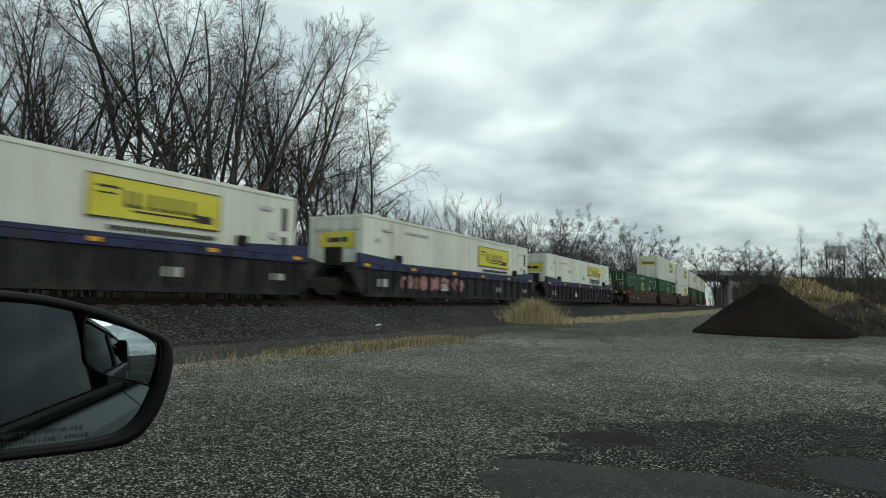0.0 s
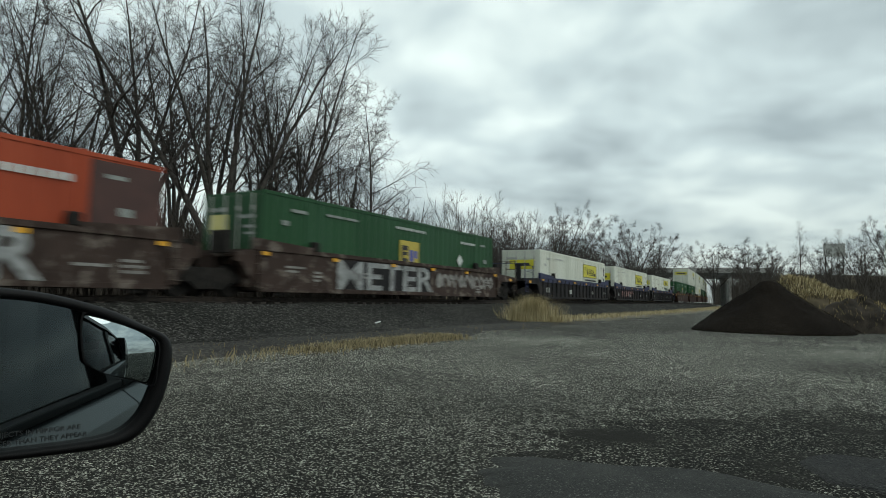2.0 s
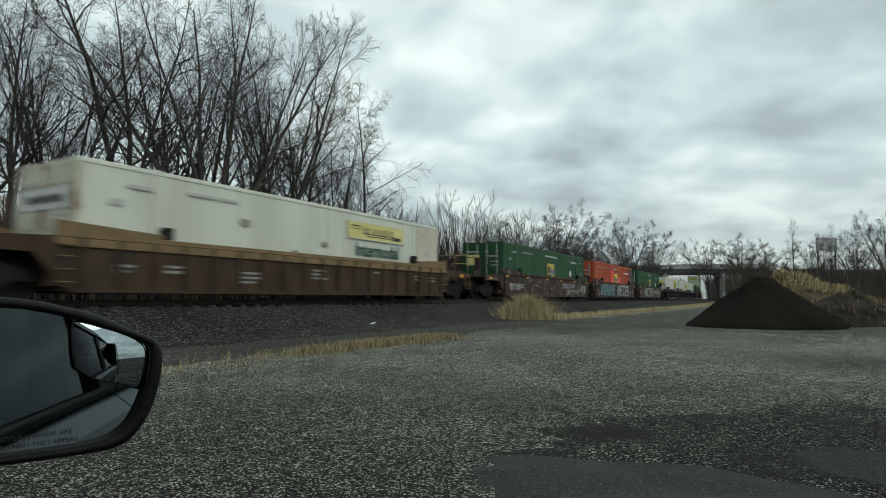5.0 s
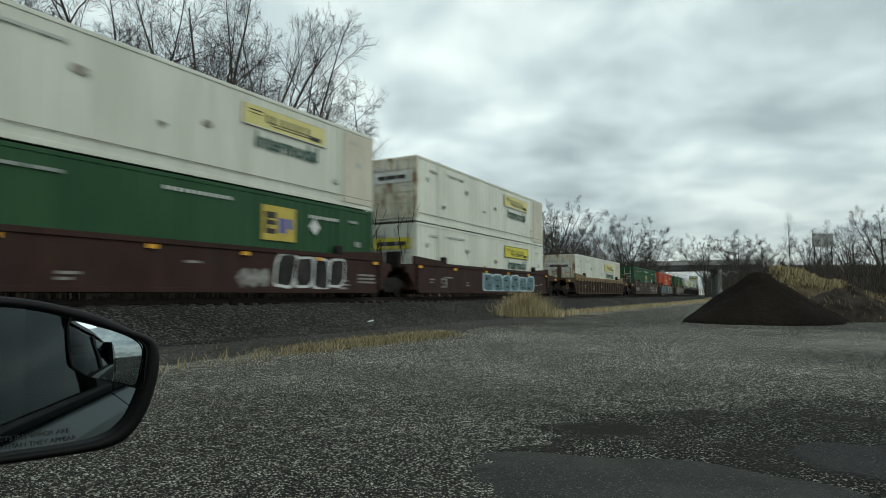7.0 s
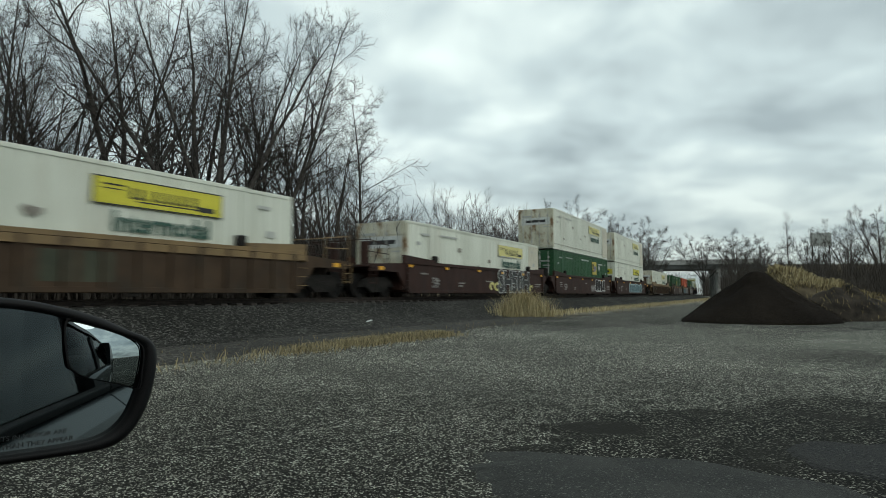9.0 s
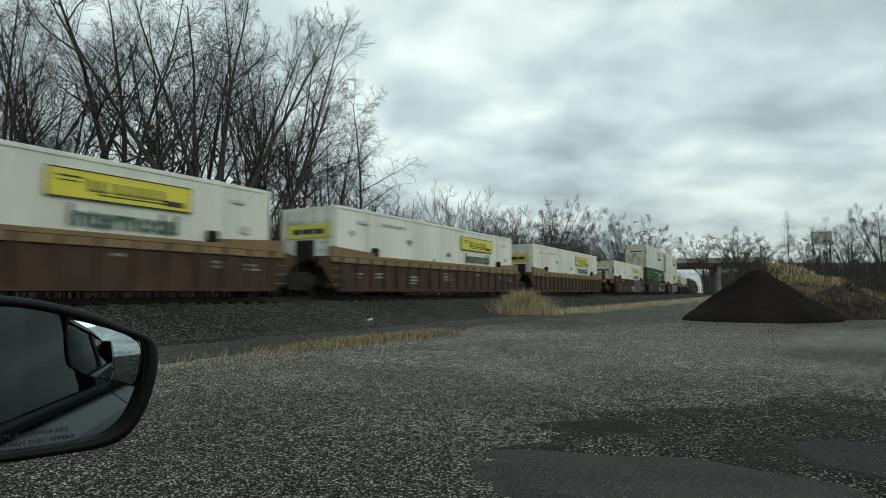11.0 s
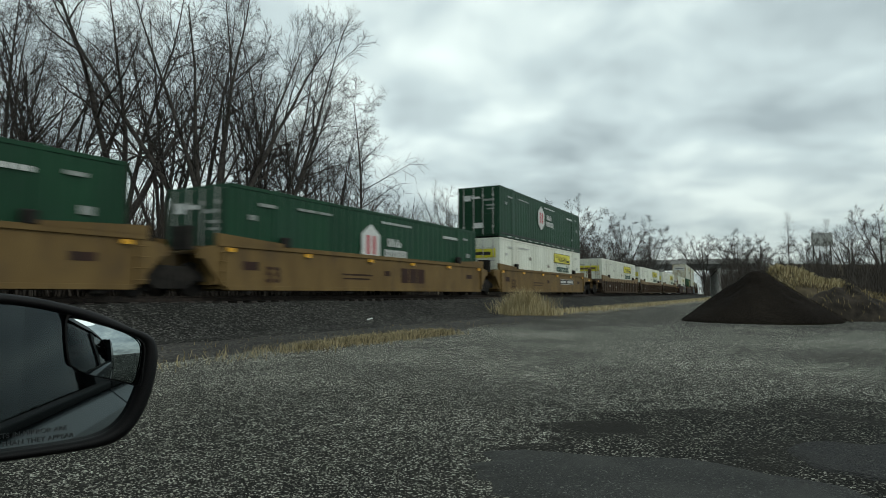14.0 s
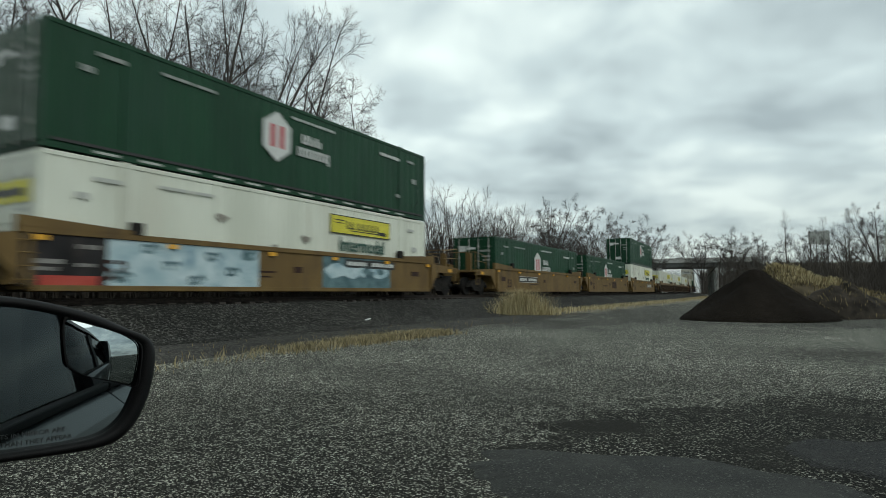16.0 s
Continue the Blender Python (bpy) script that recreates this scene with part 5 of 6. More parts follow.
def block_tag(ob, y, x0, x1, z0, z1, n, fill, edge, seed, label):
    """Chunky spray-painted shapes, each with a paler edge and dark strokes, that cannot be read."""
    r = random.Random(seed)
    w = (x1 - x0) / n
    for i in range(n):
        cx, cz = x0 + w * (i + 0.5), (z0 + z1) / 2 + r.uniform(-0.04, 0.04)
        hw, hz = w * r.uniform(0.54, 0.62), (z1 - z0) / 2 * r.uniform(0.88, 1.04)
        tip = r.uniform(-0.12, 0.12)
        pts = []
        for j in range(16):
            a = 6.2832 * (j + 0.5) / 16
            c, q = math.cos(a), math.sin(a)
            pts.append((math.copysign(abs(c) ** 0.45, c) * r.uniform(0.88, 1.06), math.copysign(abs(q) ** 0.45, q) * r.uniform(0.90, 1.06)))
        d = 0.0012 * (i % 2)
        for f, dep, mat, lab in ((1.0, 0.004 + d, edge, ""), (0.84, 0.0075 + d, fill, label)):
            part("graffiti", prism([(cx + hw * f * u + tip * v, cz + hz * f * v) for u, v in pts], y - dep, y + 0.01), mat, ob, lab)
        for k in range(2):
            sx, sz = cx + hw * r.uniform(-0.35, 0.35), cz + hz * (-0.4 + 0.75 * k + r.uniform(-0.12, 0.12))
            a, b = hw * r.uniform(0.10, 0.30), hz * r.uniform(0.05, 0.13)
            part("graffiti_stroke", prism([(sx - a, sz - b), (sx + a * 0.8, sz - b * 1.2), (sx + a, sz + b), (sx - a * 0.9, sz + b * 0.8)], y - 0.0105 - d, y + 0.01), M_BLACKCAR, ob)


def no_deco(ob, y):
    stencils(ob, y, M_GRAFGREY, 3)


def blue_deco(ob, y):
    bars("stencil_mark", ob, M_GREYMARK, [(-7.3, -6.7, 0.55, 0.85), (-2.5, -1.9, 0.5, 0.8), (3.4, 3.9, 0.55, 0.8), (7.0, 7.5, 0.6, 0.8)], y - 0.004)


def pink_deco(ob, y):
    blue_deco(ob, y)
    for i, x in enumerate((-5.3, -4.2, -3.1, -2.0, -0.9)):
        tag_scrawl("graffiti", ob, y - 0.006, x - 0.45, x + 0.45, 0.45, 1.1, M_GRAFPINK, 30 + i, "faded pink spray-paint graffiti", 2)


def meter_deco(ob, y):
    stencils(ob, y, M_GRAFGREY, 6)
    part("graffiti_ground", boxes((-4.75, 1.5, y - 0.004, y + 0.01, 0.32, 1.34)), M_BLACKCAR, ob, "dark sprayed ground")
    letters("graffiti", "METER", 1.40, M_CHALK, ob, pose(-1.62, y - 0.012, 0.34, 90), "pale block-letter graffiti reading METER", 1.55)
    tag_scrawl("graffiti", ob, y, 2.0, 7.8, 0.5, 1.2, M_GRAFGREY, 8, "pale illegible spray-paint graffiti", 11)


def teal_deco(ob, y):
    stencils(ob, y, M_GRAFGREY, 7)
    block_tag(ob, y, -6.4, -1.1, 0.28, 1.36, 5, M_GRAFTEAL, M_GRAFTEAL, 9, "large teal spray-paint graffiti")
    letters("graffiti", "METER", 1.45, M_CHALK, ob, pose(2.45, y - 0.062, 0.33, 90), "pale block-letter graffiti reading METER", 1.25, 0.03)


def scrawl_deco(ob, y):
    stencils(ob, y, M_GRAFGREY, 12)
    tag_scrawl("graffiti", ob, y, -7.6, -5.9, 0.5, 0.95, M_GRAFGREY, 15, "pale illegible spray-paint graffiti", 3)
    tag_scrawl("graffiti", ob, y, 2.0, 5.2, 0.75, 1.15, M_GRAFGREY, 13, "pale illegible spray-paint graffiti", 9)
    tag_scrawl("graffiti", ob, y - 0.006, 3.4, 6.2, 0.38, 0.72, M_GRAFGREY, 14, "pale illegible spray-paint graffiti", 8)
    tag_scrawl("graffiti", ob, y, 6.6, 8.3, 0.45, 1.1, M_GRAFGREY, 18, "pale illegible spray-paint graffiti", 4)


def d1_deco(ob, y):
    stencils(ob, y, M_GRAFGREY, 16)
    letters("number_mark", "53", 0.62, M_GRAFGREY, ob, pose(-5.9, y - 0.006, 0.42, 90))
    block_tag(ob, y, -1.6, 5.8, 0.26, 1.24, 6, M_GRAFTEAL, M_GRAFSKY, 17, "pale blue and teal spray-paint graffiti")


def d2_deco(ob, y):
    stencils(ob, y, M_GRAFGREY, 19)
    letters("number_mark", "53", 0.62, M_GRAFGREY, ob, pose(-5.9, y - 0.006, 0.42, 90))
    block_tag(ob, y, 2.9, 6.2, 0.26, 1.42, 4, M_BLACKCAR, M_PAINTW, 20, "black spray-paint graffiti with pale edges")
    tag_scrawl("graffiti", ob, y, 1.4, 2.6, 0.3, 0.9, M_GRAFGREY, 22, "pale illegible spray-paint graffiti", 3)


def w5_deco(ob, y):
    stencils(ob, y, M_GRAFGREY, 23)
    letters("number_mark", "53", 0.62, M_GRAFGREY, ob, pose(-5.9, y - 0.006, 0.42, 90))
    letters("graffiti_edge", "SH50H", 1.62, M_PAINTW, ob, pose(3.45, y - 0.062, 0.27, 90), "white edge of the block graffiti", 1.02, 0.060)
    letters("graffiti", "SH50H", 1.62, M_BLACK, ob, pose(3.45, y - 0.070, 0.27, 90), "black block graffiti reading SH50H", 1.02, 0.036)
    tag_scrawl("graffiti", ob, y, 0.1, 1.3, 0.25, 0.8, M_YPALE, 24, "yellow-green spray paint", 2)
    tag_scrawl("graffiti", ob, y, 5.7, 6.5, 0.25, 0.7, M_YPALE, 25, "yellow-green spray paint", 2)


def tan_deco(ob, y):
    bars("stencil_mark", ob, M_BROWN, [(-7.6, -7.0, 0.75, 1.0), (-3.0, -1.2, 0.72, 0.78), (-3.0, -1.4, 0.58, 0.63), (-0.4, 0.0, 0.75, 0.95), (6.7, 7.3, 0.8, 1.0)], y)
    letters("number_mark", "53", 0.66, M_BROWN, ob, pose(-6.4, y - 0.006, 0.42, 90))


def logo_deco(ob, y):
    tan_deco(ob, y)
    bars("company_mark", ob, M_BROWN, [(0.8, 1.36, 0.50, 1.10), (1.44, 2.0, 0.50, 1.10), (2.08, 2.64, 0.50, 1.10)], y - 0.004, "large dark red company mark")


def plate_deco(x):
    def f(ob, y):
        tan_deco(ob, y)
        part("number_board", boxes((x, x + 3.3, y - 0.006, y + 0.01, 0.72, 1.08)), M_BLACK, ob, "black number board with white edge")
        bars("number_mark", ob, M_PAINTW, [(x + 0.15 + 0.3 * i, x + 0.38 + 0.3 * i, 0.82, 0.98) for i in range(10) if i != 4] + [(x, x + 3.3, 1.06, 1.08), (x, x + 3.3, 0.72, 0.74)], y - 0.008)
    return f


def mural_deco(ob, y):
    tan_deco(ob, y)
    part("graffiti_ground", boxes((-6.6, -1.9, y - 0.005, y + 0.01, 0.26, 1.42)), M_GRAFSKY, ob, "pale blue spray-painted mural")
    for i, (x, z) in enumerate(((-6.2, 0.5), (-5.5, 1.2), (-4.9, 0.8), (-4.1, 0.45), (-3.6, 1.1), (-2.9, 0.7), (-2.3, 1.2))):
        tag_scrawl("graffiti", ob, y - 0.006 - 0.001 * i, x - 0.25, x + 0.25, z - 0.16, z + 0.16, M_GRAFTEAL, 60 + i, "blue spray-paint splash", 2)
    part("graffiti_ground", boxes((1.0, 5.1, y - 0.005, y + 0.01, 0.26, 1.38)), M_GRAFTEAL, ob, "green and blue spray-painted mural")
    tag_scrawl("graffiti", ob, y - 0.006, 1.2, 4.9, 0.6, 1.2, M_GRAFSKY, 46, "pale blue spray-paint graffiti", 4)
    part("graffiti_ground", boxes((-8.45, -6.62, y - 0.007, y + 0.01, 0.26, 1.42)), M_BLACKCAR, ob, "black painted car end")
    part("graffiti", boxes((-8.1, -6.8, y - 0.010, y + 0.01, 0.28, 0.50)), M_GRAFRED, ob, "red spray-paint graffiti")
    bars("stencil_mark", ob, M_GRAFGREY, [(-8.2, -7.6, 0.75, 0.85), (-8.2, -7.7, 0.6, 0.68), (-7.3, -6.9, 0.7, 0.78), (-7.3, -6.8, 1.1, 1.2)], y - 0.010)
    plate = (2.2, 5.4)
    part("number_board", boxes((plate[0], plate[1], y - 0.012, y + 0.01, 1.02, 1.32)), M_BLACK, ob, "black number board")
    bars("number_mark", ob, M_PAINTW, [(2.35 + 0.3 * i, 2.58 + 0.3 * i, 1.1, 1.24) for i in range(10) if i != 4], y - 0.014)


M_FADE = surface("faded_green_patch", (0.030, 0.036, 0.020), (0.050, 0.052, 0.032), scale=3, rough=0.8)


def wrecked_tan(ob, y):
    stencils(ob, y, M_OLDTAN, 27)
    for i, x in enumerate((-6.0, -2.2, -1.3, 0.4, 1.3)):
        part("faded_patch", boxes((x, x + 0.75, y - 0.003, y + 0.01, 0.40, 1.10)), M_FADE, ob, "dull grey-green faded patch")


PEEL_SKIN = (M_PEELING, M_PEELING, False)
BLUE_SKIN, BROWN_SKIN, OLD_SKIN, TAN_SKIN = (M_BLACKCAR, M_BLUE, True), (M_BROWN, M_BROWN, False), (M_OLDTAN, M_TANTOP, True), (M_TAN, M_TAN, False)
BLUE_L, BROWN_L, OLD_L, TAN_L = "sooty black well car with a navy top chord", "brown well car with spray-paint graffiti", "rusty brown ribbed well car", "tan steel well car with smooth sides"
PEEL_L = "peeling grey-brown well car with spray-paint graffiti"
CAR_RIDES, BOX_RIDES = [], []


def build_train():
    boxes_by = {
        "white_old": container("white container with a black-edged yellow sign", M_WHITE, white_old),
        "white": container("white container with a yellow sign and green lettering", M_WHITE, white_word(0)),
        "white_pale": container("weathered white container with a faded sign", M_WHITE, white_word(2), end_paint=M_RUSTY),
        "green": container("green container with a yellow square logo", M_GREEN, green_logo),
        "green_front": container("green container with a forward yellow square logo", M_GREEN, green_front),
        "orange": container("orange-red container with a yellow square logo", M_ORANGE, orange_logo),
        "pine_low": container("dark green container with a low white hexagon logo", M_PINE, hexagon_low),
        "pine": container("dark green container with a white hexagon logo", M_PINE, hexagon_logo),
    }
    # rear of the container at the start, lower box, upper box, car skin, label, markings, set's front, set's rear
    line = (
        (159.0, "green", "white", BROWN_SKIN, BROWN_L, no_deco, False, False),
        (139.5, "green", "white", BROWN_SKIN, BROWN_L, no_deco, False, False),
        (119.3, "green", "white", BROWN_SKIN, BROWN_L, no_deco, False, False),
        (99.4, "white", "white", BROWN_SKIN, BROWN_L, no_deco, False, False),
        (80.1, "green", "white", BROWN_SKIN, BROWN_L, no_deco, False, False),
        (60.8, "green", None, BROWN_SKIN, BROWN_L, no_deco, False, True),
        (37.3, "white", None, BLUE_SKIN, BLUE_L, blue_deco, True, False),
        (17.8, "white_old", None, BLUE_SKIN, BLUE_L + " and pink graffiti", pink_deco, False, False),
        (-1.9, "white_old", None, BLUE_SKIN, BLUE_L, blue_deco, False, True),
        (-25.2, "green", None, PEEL_SKIN, PEEL_L, meter_deco, True, False),
        (-44.7, "orange", None, PEEL_SKIN, PEEL_L, teal_deco, False, False),
        (-64.0, "green", None, PEEL_SKIN, PEEL_L, scrawl_deco, False, True),
        (-87.65, "white_pale", None, OLD_SKIN, OLD_L, no_deco, True, True),
        (-111.2, "white", "white_pale", BROWN_SKIN, BROWN_L, d1_deco, True, False),
        (-130.6, "green_front", "white_pale", BROWN_SKIN, BROWN_L, d2_deco, False, False),
        (-150.0, "white_pale", None, BROWN_SKIN, BROWN_L, w5_deco, False, True),
        (-173.05, "white", None, OLD_SKIN, OLD_L, wrecked_tan, True, False),
        (-192.8, "white", None, OLD_SKIN, OLD_L, no_deco, False, False),
        (-212.2, "white", None, OLD_SKIN, OLD_L, no_deco, False, True),
        (-235.6, "white", "pine", TAN_SKIN, TAN_L, plate_deco(2.4), True, False),
        (-254.85, "pine_low", None, TAN_SKIN, TAN_L, logo_deco, False, False),
        (-274.05, "pine_low", None, TAN_SKIN, TAN_L, plate_deco(-4.9), False, True),
        (-297.95, "white", "pine", TAN_SKIN, TAN_L + " and mural graffiti", mural_deco, True, False),
    )
    used = set()
    for s, low, high, skin, label, deco, fe, re in line:
        mid = s + LEN / 2
        car, sets = well_car(label, skin, fe, re, deco)
        CAR_RIDES.append((car, mid, 0.0))
        ROLL.extend((w, w.location.copy()) for w in sets)
        for kind, z in ((low, 0.35), (high, 0.35 + TALL + 0.05)):
            if kind:
                b = set_thing(boxes_by[kind], used, ride(mid, z))
                BOX_RIDES.append((b, mid, z))


# ---- the parked car from which one looks, and its mirror ----
def build_car():
    car = thing("car", "dark grey parked passenger car with a black door mirror", "car")
    car.matrix_basis = pose(0, 0, 0, 0, 0, 162)
    y0 = -0.28
    belt, roof = 0.84, 1.42

    def skin(name, outline, mat, lab=""):
        """Side sheet, bulging outwards below the belt."""
        bm = prism(outline, y0 - 0.03, y0 + 0.03)
        return part(name, bm, mat, car, lab)
    for n, x0, x1 in (("front_door", -0.42, 0.78), ("rear_door", -1.40, -0.43)):
        bm = bmesh.new()
        cols = [x0 + (x1 - x0) * i / 8 for i in range(9)]
        prof = ((0.30, 0.02), (0.34, -0.03), (0.55, -0.075), (0.70, -0.085), (0.80, -0.05), (belt - 0.01, -0.015), (belt, 0.0), (belt, 0.05), (0.30, 0.06))
        vs = [[bm.verts.new((x, y0 + q, z)) for z, q in prof] for x in cols]
        for a, b in zip(vs, vs[1:]):
            for j in range(len(prof)):
                k = (j + 1) % len(prof)
                bm.faces.new((a[j], a[k], b[k], b[j]))
        bm.faces.new(vs[0]); bm.faces.new(vs[-1][::-1])
        bmesh.ops.recalc_face_normals(bm, faces=bm.faces[:])
        d = part(n, bm, M_CARPAINT, car)
        for f in d.data.polygons:
            f.use_smooth = False
        part("door_handle", boxes((x0 + 0.10, x0 + 0.30, y0 - 0.085, y0 - 0.05, 0.72, 0.75), bevel=0.01), M_CARPAINT, d)
        part("belt_strip", boxes((x0, x1, y0 - 0.012, y0 + 0.01, belt, belt + 0.018), bevel=0.004), M_CARBLACK, d, "black rubber belt strip")
    part("b_pillar", prism([(-0.47, belt), (-0.36, belt), (-0.40, roof - 0.06), (-0.50, roof - 0.06)], y0 + 0.0, y0 + 0.05), M_CARBLACK, car)
    part("c_pillar", prism([(-1.42, belt), (-1.33, belt), (-1.10, roof - 0.08), (-1.18, roof - 0.07)], y0 + 0.0, y0 + 0.05), M_CARBLACK, car)
    part("rear_fender", prism([(-1.41, 0.30), (-1.41, belt), (-1.33, belt), (-1.05, roof - 0.06), (-1.5, roof - 0.10), (-2.2, 0.98), (-2.75, 0.90), (-2.8, 0.35), (-2.15, 0.30), (-2.1, 0.5), (-1.85, 0.66), (-1.6, 0.5), (-1.55, 0.3)], y0 - 0.05, y0 + 0.05), M_CARPAINT, car)
    part("front_fender", prism([(0.80, 0.30), (0.80, belt), (1.2, belt - 0.01), (1.75, 0.75), (2.0, 0.55), (2.0, 0.3), (1.75, 0.3), (1.65, 0.55), (1.4, 0.66), (1.15, 0.55), (1.05, 0.3)], y0 - 0.04, y0 + 0.05), M_CARPAINT, car)
    part("a_pillar", prism([(0.72, roof - 0.07), (0.80, roof - 0.05), (1.28, belt), (1.18, belt)], y0 + 0.0, y0 + 0.05), M_CARBLACK, car)
    part("roof_rail", prism([(-1.2, roof - 0.08), (-0.5, roof - 0.02), (0.75, roof - 0.06), (0.75, roof + 0.0), (-0.5, roof + 0.05), (-1.3, roof - 0.03)], y0, y0 + 0.12), M_CARPAINT, car)
    part("roof", boxes((-1.3, 0.78, y0 + 0.24, 1.40, roof - 0.03, roof + 0.05), bevel=0.02), M_CARPAINT, car)
    part("cabin_floor", boxes((-2.2, 1.3, y0 + 0.1, 1.5, 0.25, 0.32)), M_TRIM, car)
    # windowless side and two opaque panels, all unseen, added to keep the cabin dark
    part("far_side", prism([(-2.75, 0.35), (-2.75, 0.90), (-2.2, 0.98), (-1.3, 1.38), (-0.5, 1.44), (0.78, 1.40), (1.28, 0.84), (1.75, 0.75), (2.0, 0.5), (2.0, 0.3)], 1.42, 1.52), M_CARPAINT, car)
    part("windscreen_shade", prism([(0.76, roof), (0.80, roof), (1.32, 0.80), (1.28, 0.80)], y0 + 0.05, 1.46), M_TRIM, car, "unseen dark panel blocking light at the windscreen")
    part("rear_screen", prism([(-1.26, roof), (-1.30, roof), (-2.25, 0.90), (-2.2, 0.90)], y0 + 0.05, 1.46), M_TRIM, car, "unseen dark panel blocking light at the rear")
    part("dashboard", boxes((0.78, 1.25, y0 + 0.1, 1.45, 0.35, 0.84), bevel=0.05), M_TRIM, car)
    part("hood", boxes((1.25, 1.95, y0 + 0.06, 1.45, 0.5, 0.80), bevel=0.06), M_CARPAINT, car)
    part("seat_back", boxes((-0.75, -0.45, 0.0, 0.5, 0.35, 1.1), bevel=0.06), M_TRIM, car)
    part("rear_seat", boxes((-1.6, -1.35, y0 + 0.15, 1.4, 0.35, 1.05), bevel=0.06), M_TRIM, car)
    part("rear_shelf", boxes((-2.7, -1.6, y0 + 0.1, 1.45, 0.80, 0.92), bevel=0.02), M_CARPAINT, car)
    for x in (-1.85, 1.4):
        bm = bmesh.new()
        cyl(bm, (x, y0 - 0.03, 0.30), (x, y0 + 0.16, 0.30), 0.30, n=28)
        w = part("wheel", bm, M_TYRE, car)
        bm = bmesh.new()
        cyl(bm, (x, y0 - 0.045, 0.30), (x, y0 - 0.02, 0.30), 0.20, n=20)
        part("rim", bm, M_CONC, w, "silver wheel rim")
    for n, o in (("front_window", [(-0.36, belt + 0.01), (1.18, belt + 0.01), (0.72, roof - 0.07), (-0.40, roof - 0.05)]), ("rear_window", [(-1.34, belt + 0.01), (-0.47, belt + 0.01), (-0.50, roof - 0.05), (-1.1, roof - 0.08)])):
        me = bpy.data.meshes.new(n)
        me.from_pydata([(x, y0 + 0.02 + 0.3 * (z - belt), z) for x, z in o], [], [(0, 1, 2, 3)])
        me.materials.append(M_GLASS)
        g = new(n, me)
        g.parent = car
        g.visible_shadow = False
        tagged(g, "closed clear side window")
    for ch in car.children:
        if ch.name.split(".")[0] in ("a_pillar", "b_pillar", "c_pillar", "roof_rail"):
            for v in ch.data.vertices:
                v.co.y += 0.3 * (v.co.z - belt)
    build_mirror(car)


def spline(pts, n):
    """A smooth closed outline through the corners."""
    out = []
    k = len(pts)
    for i in range(k):
        p0, p1, p2, p3 = (Vector(pts[(i + j) % k]) for j in (-1, 0, 1, 2))
        for j in range(n):
            t = j / n
            out.append(0.5 * ((2 * p1) + (p2 - p0) * t + (2 * p0 - 5 * p1 + 4 * p2 - p3) * t * t + (3 * p1 - p0 - 3 * p2 + p3) * t ** 3))
    return out


SHELL = ((-0.1049, 0.0873), (-0.0751, 0.0854), (-0.0286, 0.0792), (0.0235, 0.064), (0.059, 0.0468), (0.0807, 0.0358), (0.0879, 0.0206), (0.0863, -0.006), (0.0782, -0.0358), (0.0644, -0.0599), (0.048, -0.0723), (0.0239, -0.0762), (-0.021, -0.076), (-0.0661, -0.0746), (-0.0952, -0.0724))
PANE = ((-0.1041, 0.0749), (-0.0745, 0.0742), (-0.0401, 0.0707), (-0.0038, 0.0617), (0.0408, 0.0447), (0.0677, 0.0331), (0.0728, 0.0225), (0.0717, 0.0011), (0.0671, -0.0197), (0.0554, -0.0471), (0.0367, -0.0621), (0.008, -0.0667), (-0.0355, -0.067), (-0.0666, -0.0665), (-0.0957, -0.0645))
INSET = ((-0.0011, 0.06), (0.024, 0.0521), (0.0494, 0.0427), (0.0677, 0.0325), (0.0728, 0.0225), (0.0711, 0.0012), (0.0681, -0.0162), (0.0485, -0.0099), (0.0208, -0.0009), (0.0074, 0.0069), (0.0003, 0.017))


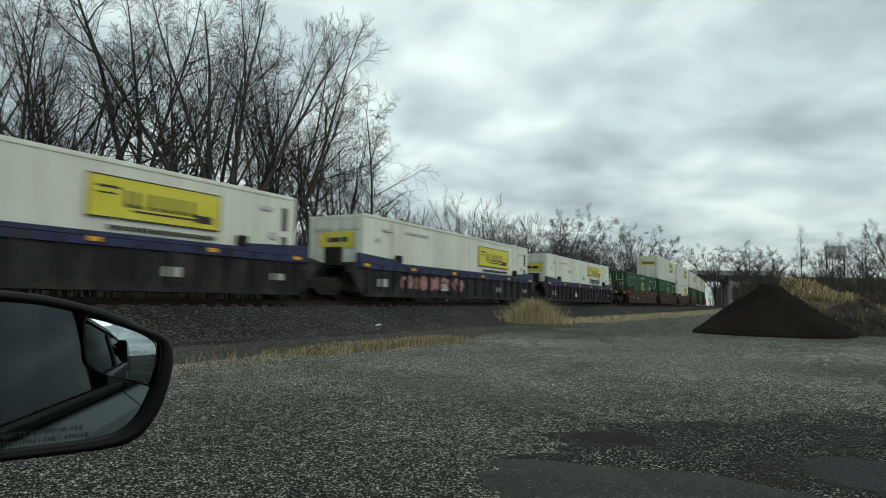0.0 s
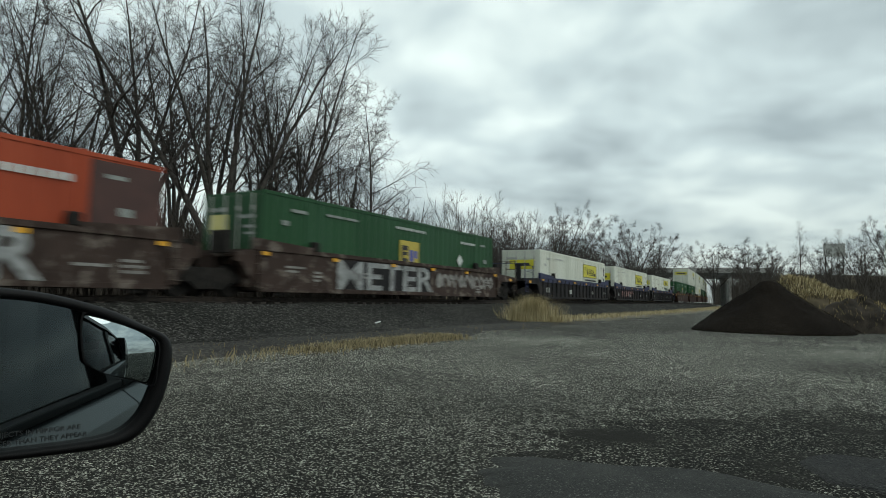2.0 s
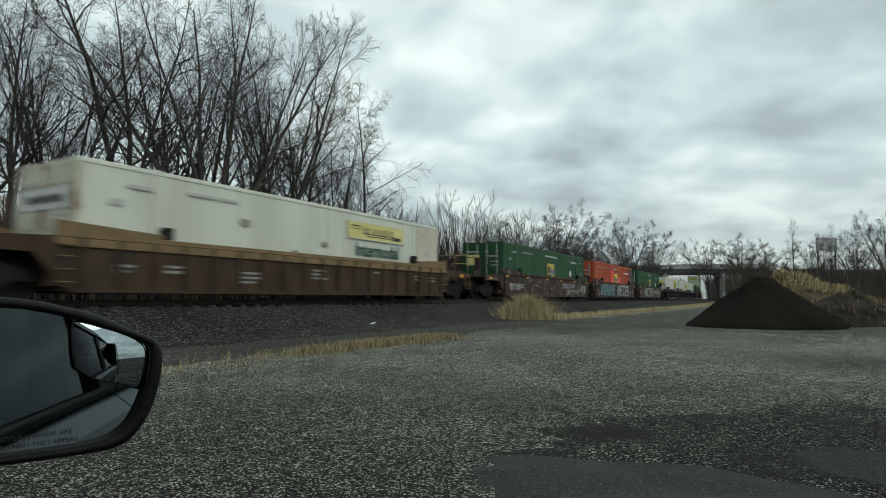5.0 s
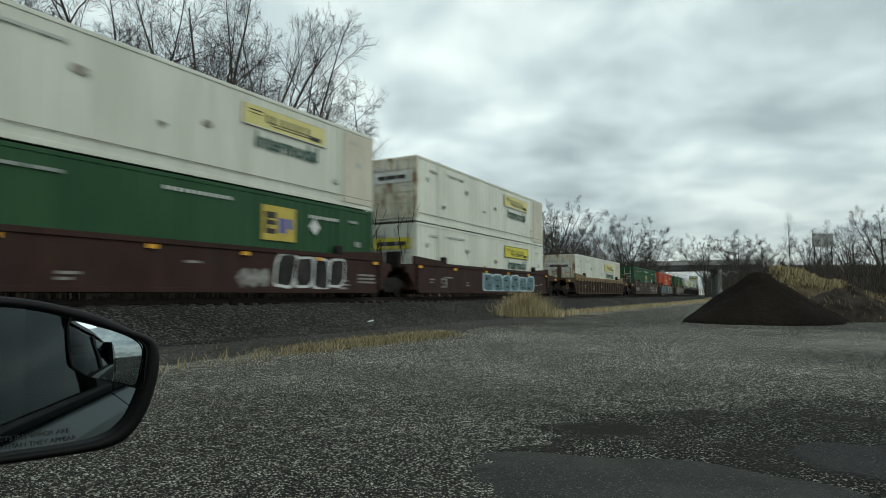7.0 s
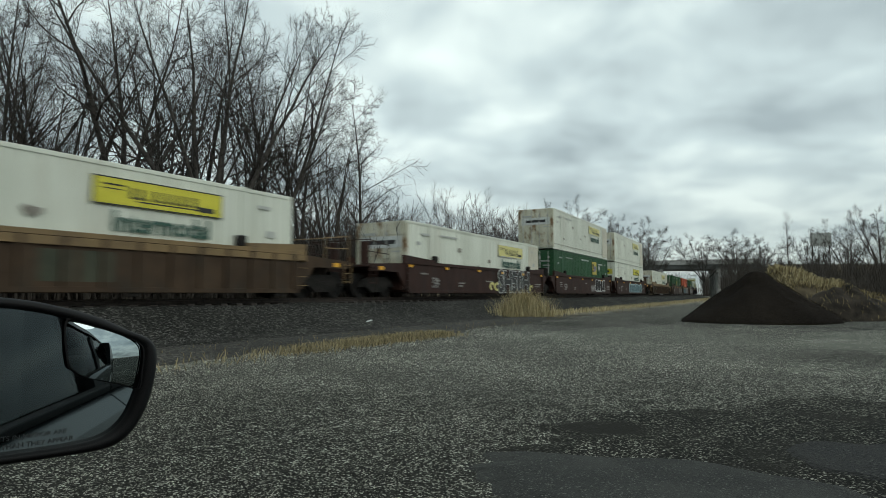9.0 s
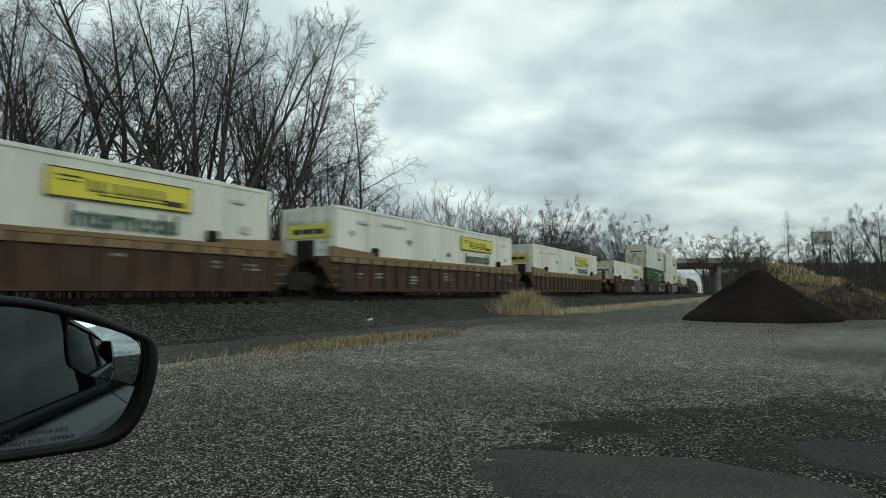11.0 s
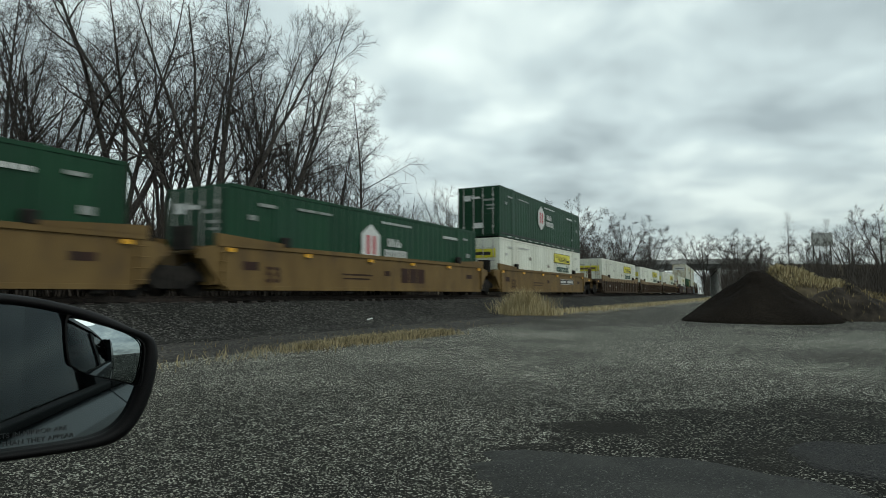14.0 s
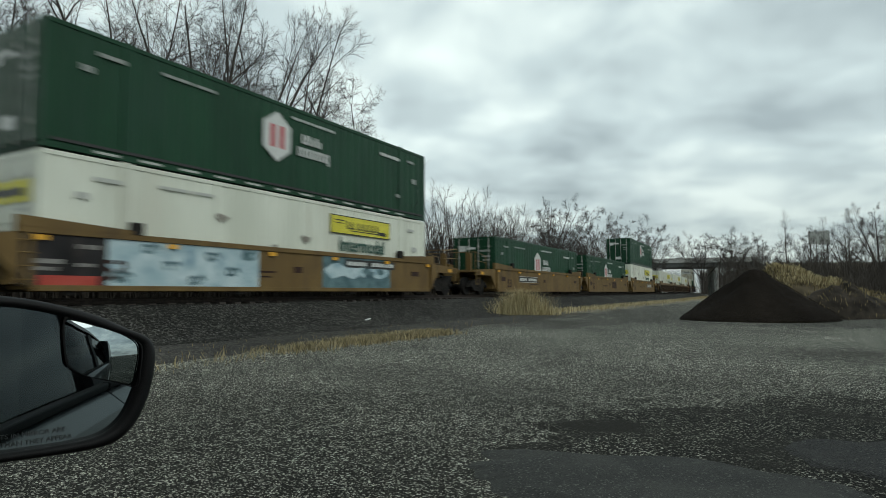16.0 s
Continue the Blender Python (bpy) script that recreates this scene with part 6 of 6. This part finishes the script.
def build_mirror(car):
    """Black shell with a rim, the main glass and a small wide-angle glass in its upper outer corner."""
    ux, n = Vector((0.7352, 0.6779, 0)).normalized(), Vector((0.6764, -0.7336, 0.0656)).normalized()
    uy = n.cross(ux)
    m = Matrix((ux, uy, n)).transposed().to_4x4()
    m.translation = Vector((-0.36166, 0.62915, -0.08231)) + Vector((0, 0, EYE_Z))
    inv = car.matrix_basis.inverted() @ m

    def loft(name, rings, mat, parent, cap=True):
        bm = bmesh.new()
        vs = [[bm.verts.new(inv @ Vector((p.x * 1.0, p.y, z))) for p in ring] for ring, z in rings]
        for a, b in zip(vs, vs[1:]):
            for j in range(len(a)):
                k = (j + 1) % len(a)
                bm.faces.new((a[j], a[k], b[k], b[j]))
        if cap:
            bm.faces.new(vs[-1])
        bmesh.ops.recalc_face_normals(bm, faces=bm.faces[:])
        ob = part(name, bm, mat, parent)
        ob.data.polygons.foreach_set("use_smooth", [len(f.vertices) == 4 for f in ob.data.polygons])
        return ob

    shell, pane, inset = spline(SHELL, 6), spline(PANE, 6), spline(INSET, 5)
    c = sum((Vector(p) for p in SHELL), Vector((0, 0))) / len(SHELL)

    def grown(ring, f):
        return [c + (Vector((p.x, p.y)) - c) * f for p in ring]
    shell = [Vector((p.x, p.y)) for p in shell]
    pane = [Vector((p.x, p.y)) for p in pane]
    body = loft("mirror_shell", [(pane, -0.014), (pane, 0.0), ([a.lerp(b, 0.45) for a, b in zip(pane, shell)], 0.006), (shell, -0.004), (grown(shell, 1.01), -0.02), (grown(shell, 0.97), -0.05), (grown(shell, 0.80), -0.085), (grown(shell, 0.45), -0.105)], M_CARBLACK, car)
    tagged(body, "black plastic door mirror shell")
    bm = bmesh.new()
    bm.faces.new([bm.verts.new(inv @ Vector((p.x, p.y, -0.007 + DIP * p.y))) for p in grown(pane, 1.01)])
    part("mirror_glass", bm, M_MIRROR, body, "silvered mirror glass")
    # the small convex glass
    ic = sum((Vector((p.x, p.y)) for p in inset), Vector((0, 0))) / len(inset)
    rings = [([Vector((p.x, p.y)) for p in inset], 0.0)] + [([ic + (Vector((p.x, p.y)) - ic) * f for p in inset], 0.0) for f in (0.85, 0.65, 0.45, 0.25, 0.08)]
    R = 0.16
    bm = bmesh.new()
    vs = []
    for ring, _ in rings:
        vs.append([bm.verts.new(inv @ Vector((p.x, p.y, -0.0022 - ((p - ic).length_squared) / (2 * R) * 1.0 + 0.0050 + TIP * (p.x - ic.x) + 0.2 * DIP * (p.y - ic.y)))) for p in ring])
    for a, b in zip(vs, vs[1:]):
        for j in range(len(a)):
            k = (j + 1) % len(a)
            bm.faces.new((a[j], a[k], b[k], b[j]))
    bm.faces.new(vs[-1])
    bmesh.ops.recalc_face_normals(bm, faces=bm.faces[:])
    ob = part("wide_angle_glass", bm, M_MIRROR, body, "small convex wide-angle mirror")
    ob.data.polygons.foreach_set("use_smooth", [True] * len(ob.data.polygons))
    # dark seam round it and the warning line etched in the glass
    edge = [Vector((p.x, p.y)) for p in inset]
    bm = bmesh.new()
    a = [bm.verts.new(inv @ Vector((*(ic + (p - ic) * 1.03), 0.0010))) for p in edge]
    b = [bm.verts.new(inv @ Vector((*(ic + (p - ic) * 0.985), 0.0014))) for p in edge]
    for j in range(len(a)):
        k = (j + 1) % len(a)
        bm.faces.new((a[j], a[k], b[k], b[j]))
    part("seam", bm, M_CARBLACK, body)
    for txt, y in (("OBJECTS IN MIRROR ARE", -0.0545), ("CLOSER THAN THEY APPEAR", -0.0625)):
        letters("etched_line", txt, 0.0066, M_ETCH, body, inv @ Matrix.Translation((-0.034, y, -0.0055 + DIP * y)) @ Matrix.Diagonal((1, 1, 0.05, 1)), "", 1.0, 0.0)
    # foot on the door's front corner
    ft = bmesh.new()
    cyl(ft, inv @ Vector((-0.16, -0.05, -0.05)), Vector((0.80, -0.27, 0.86)), 0.035, 0.05, n=12)
    part("mirror_foot", ft, M_CARBLACK, body)


M_ETCH = plain("etched_dull", (0.040, 0.045, 0.046), 0.7)
TIP, DIP = -0.07, 0.055


def motions():
    """The train rolls by at one speed; the camera's own path is keyed above."""
    times = [0.5 * i for i in range(33)]
    for ob, mid, z in CAR_RIDES + BOX_RIDES:
        walk(ob, [(t, ride(mid + SPEED * t, z)) for t in times])
    spin = math.degrees(SPEED / FPS / 0.46)
    for w, at in ROLL:
        walk(w, [(i / FPS, Matrix.LocRotScale(at, Euler((0, radians((spin * i) % 360), 0)), None)) for i in range(16 * FPS + 1)])


build_ground()
build_far_ground()
build_track()
build_lot()
build_grass()
build_scrap()
build_pile()
build_overpass()
build_billboard()
build_trees()
build_train()
build_car()
motions()
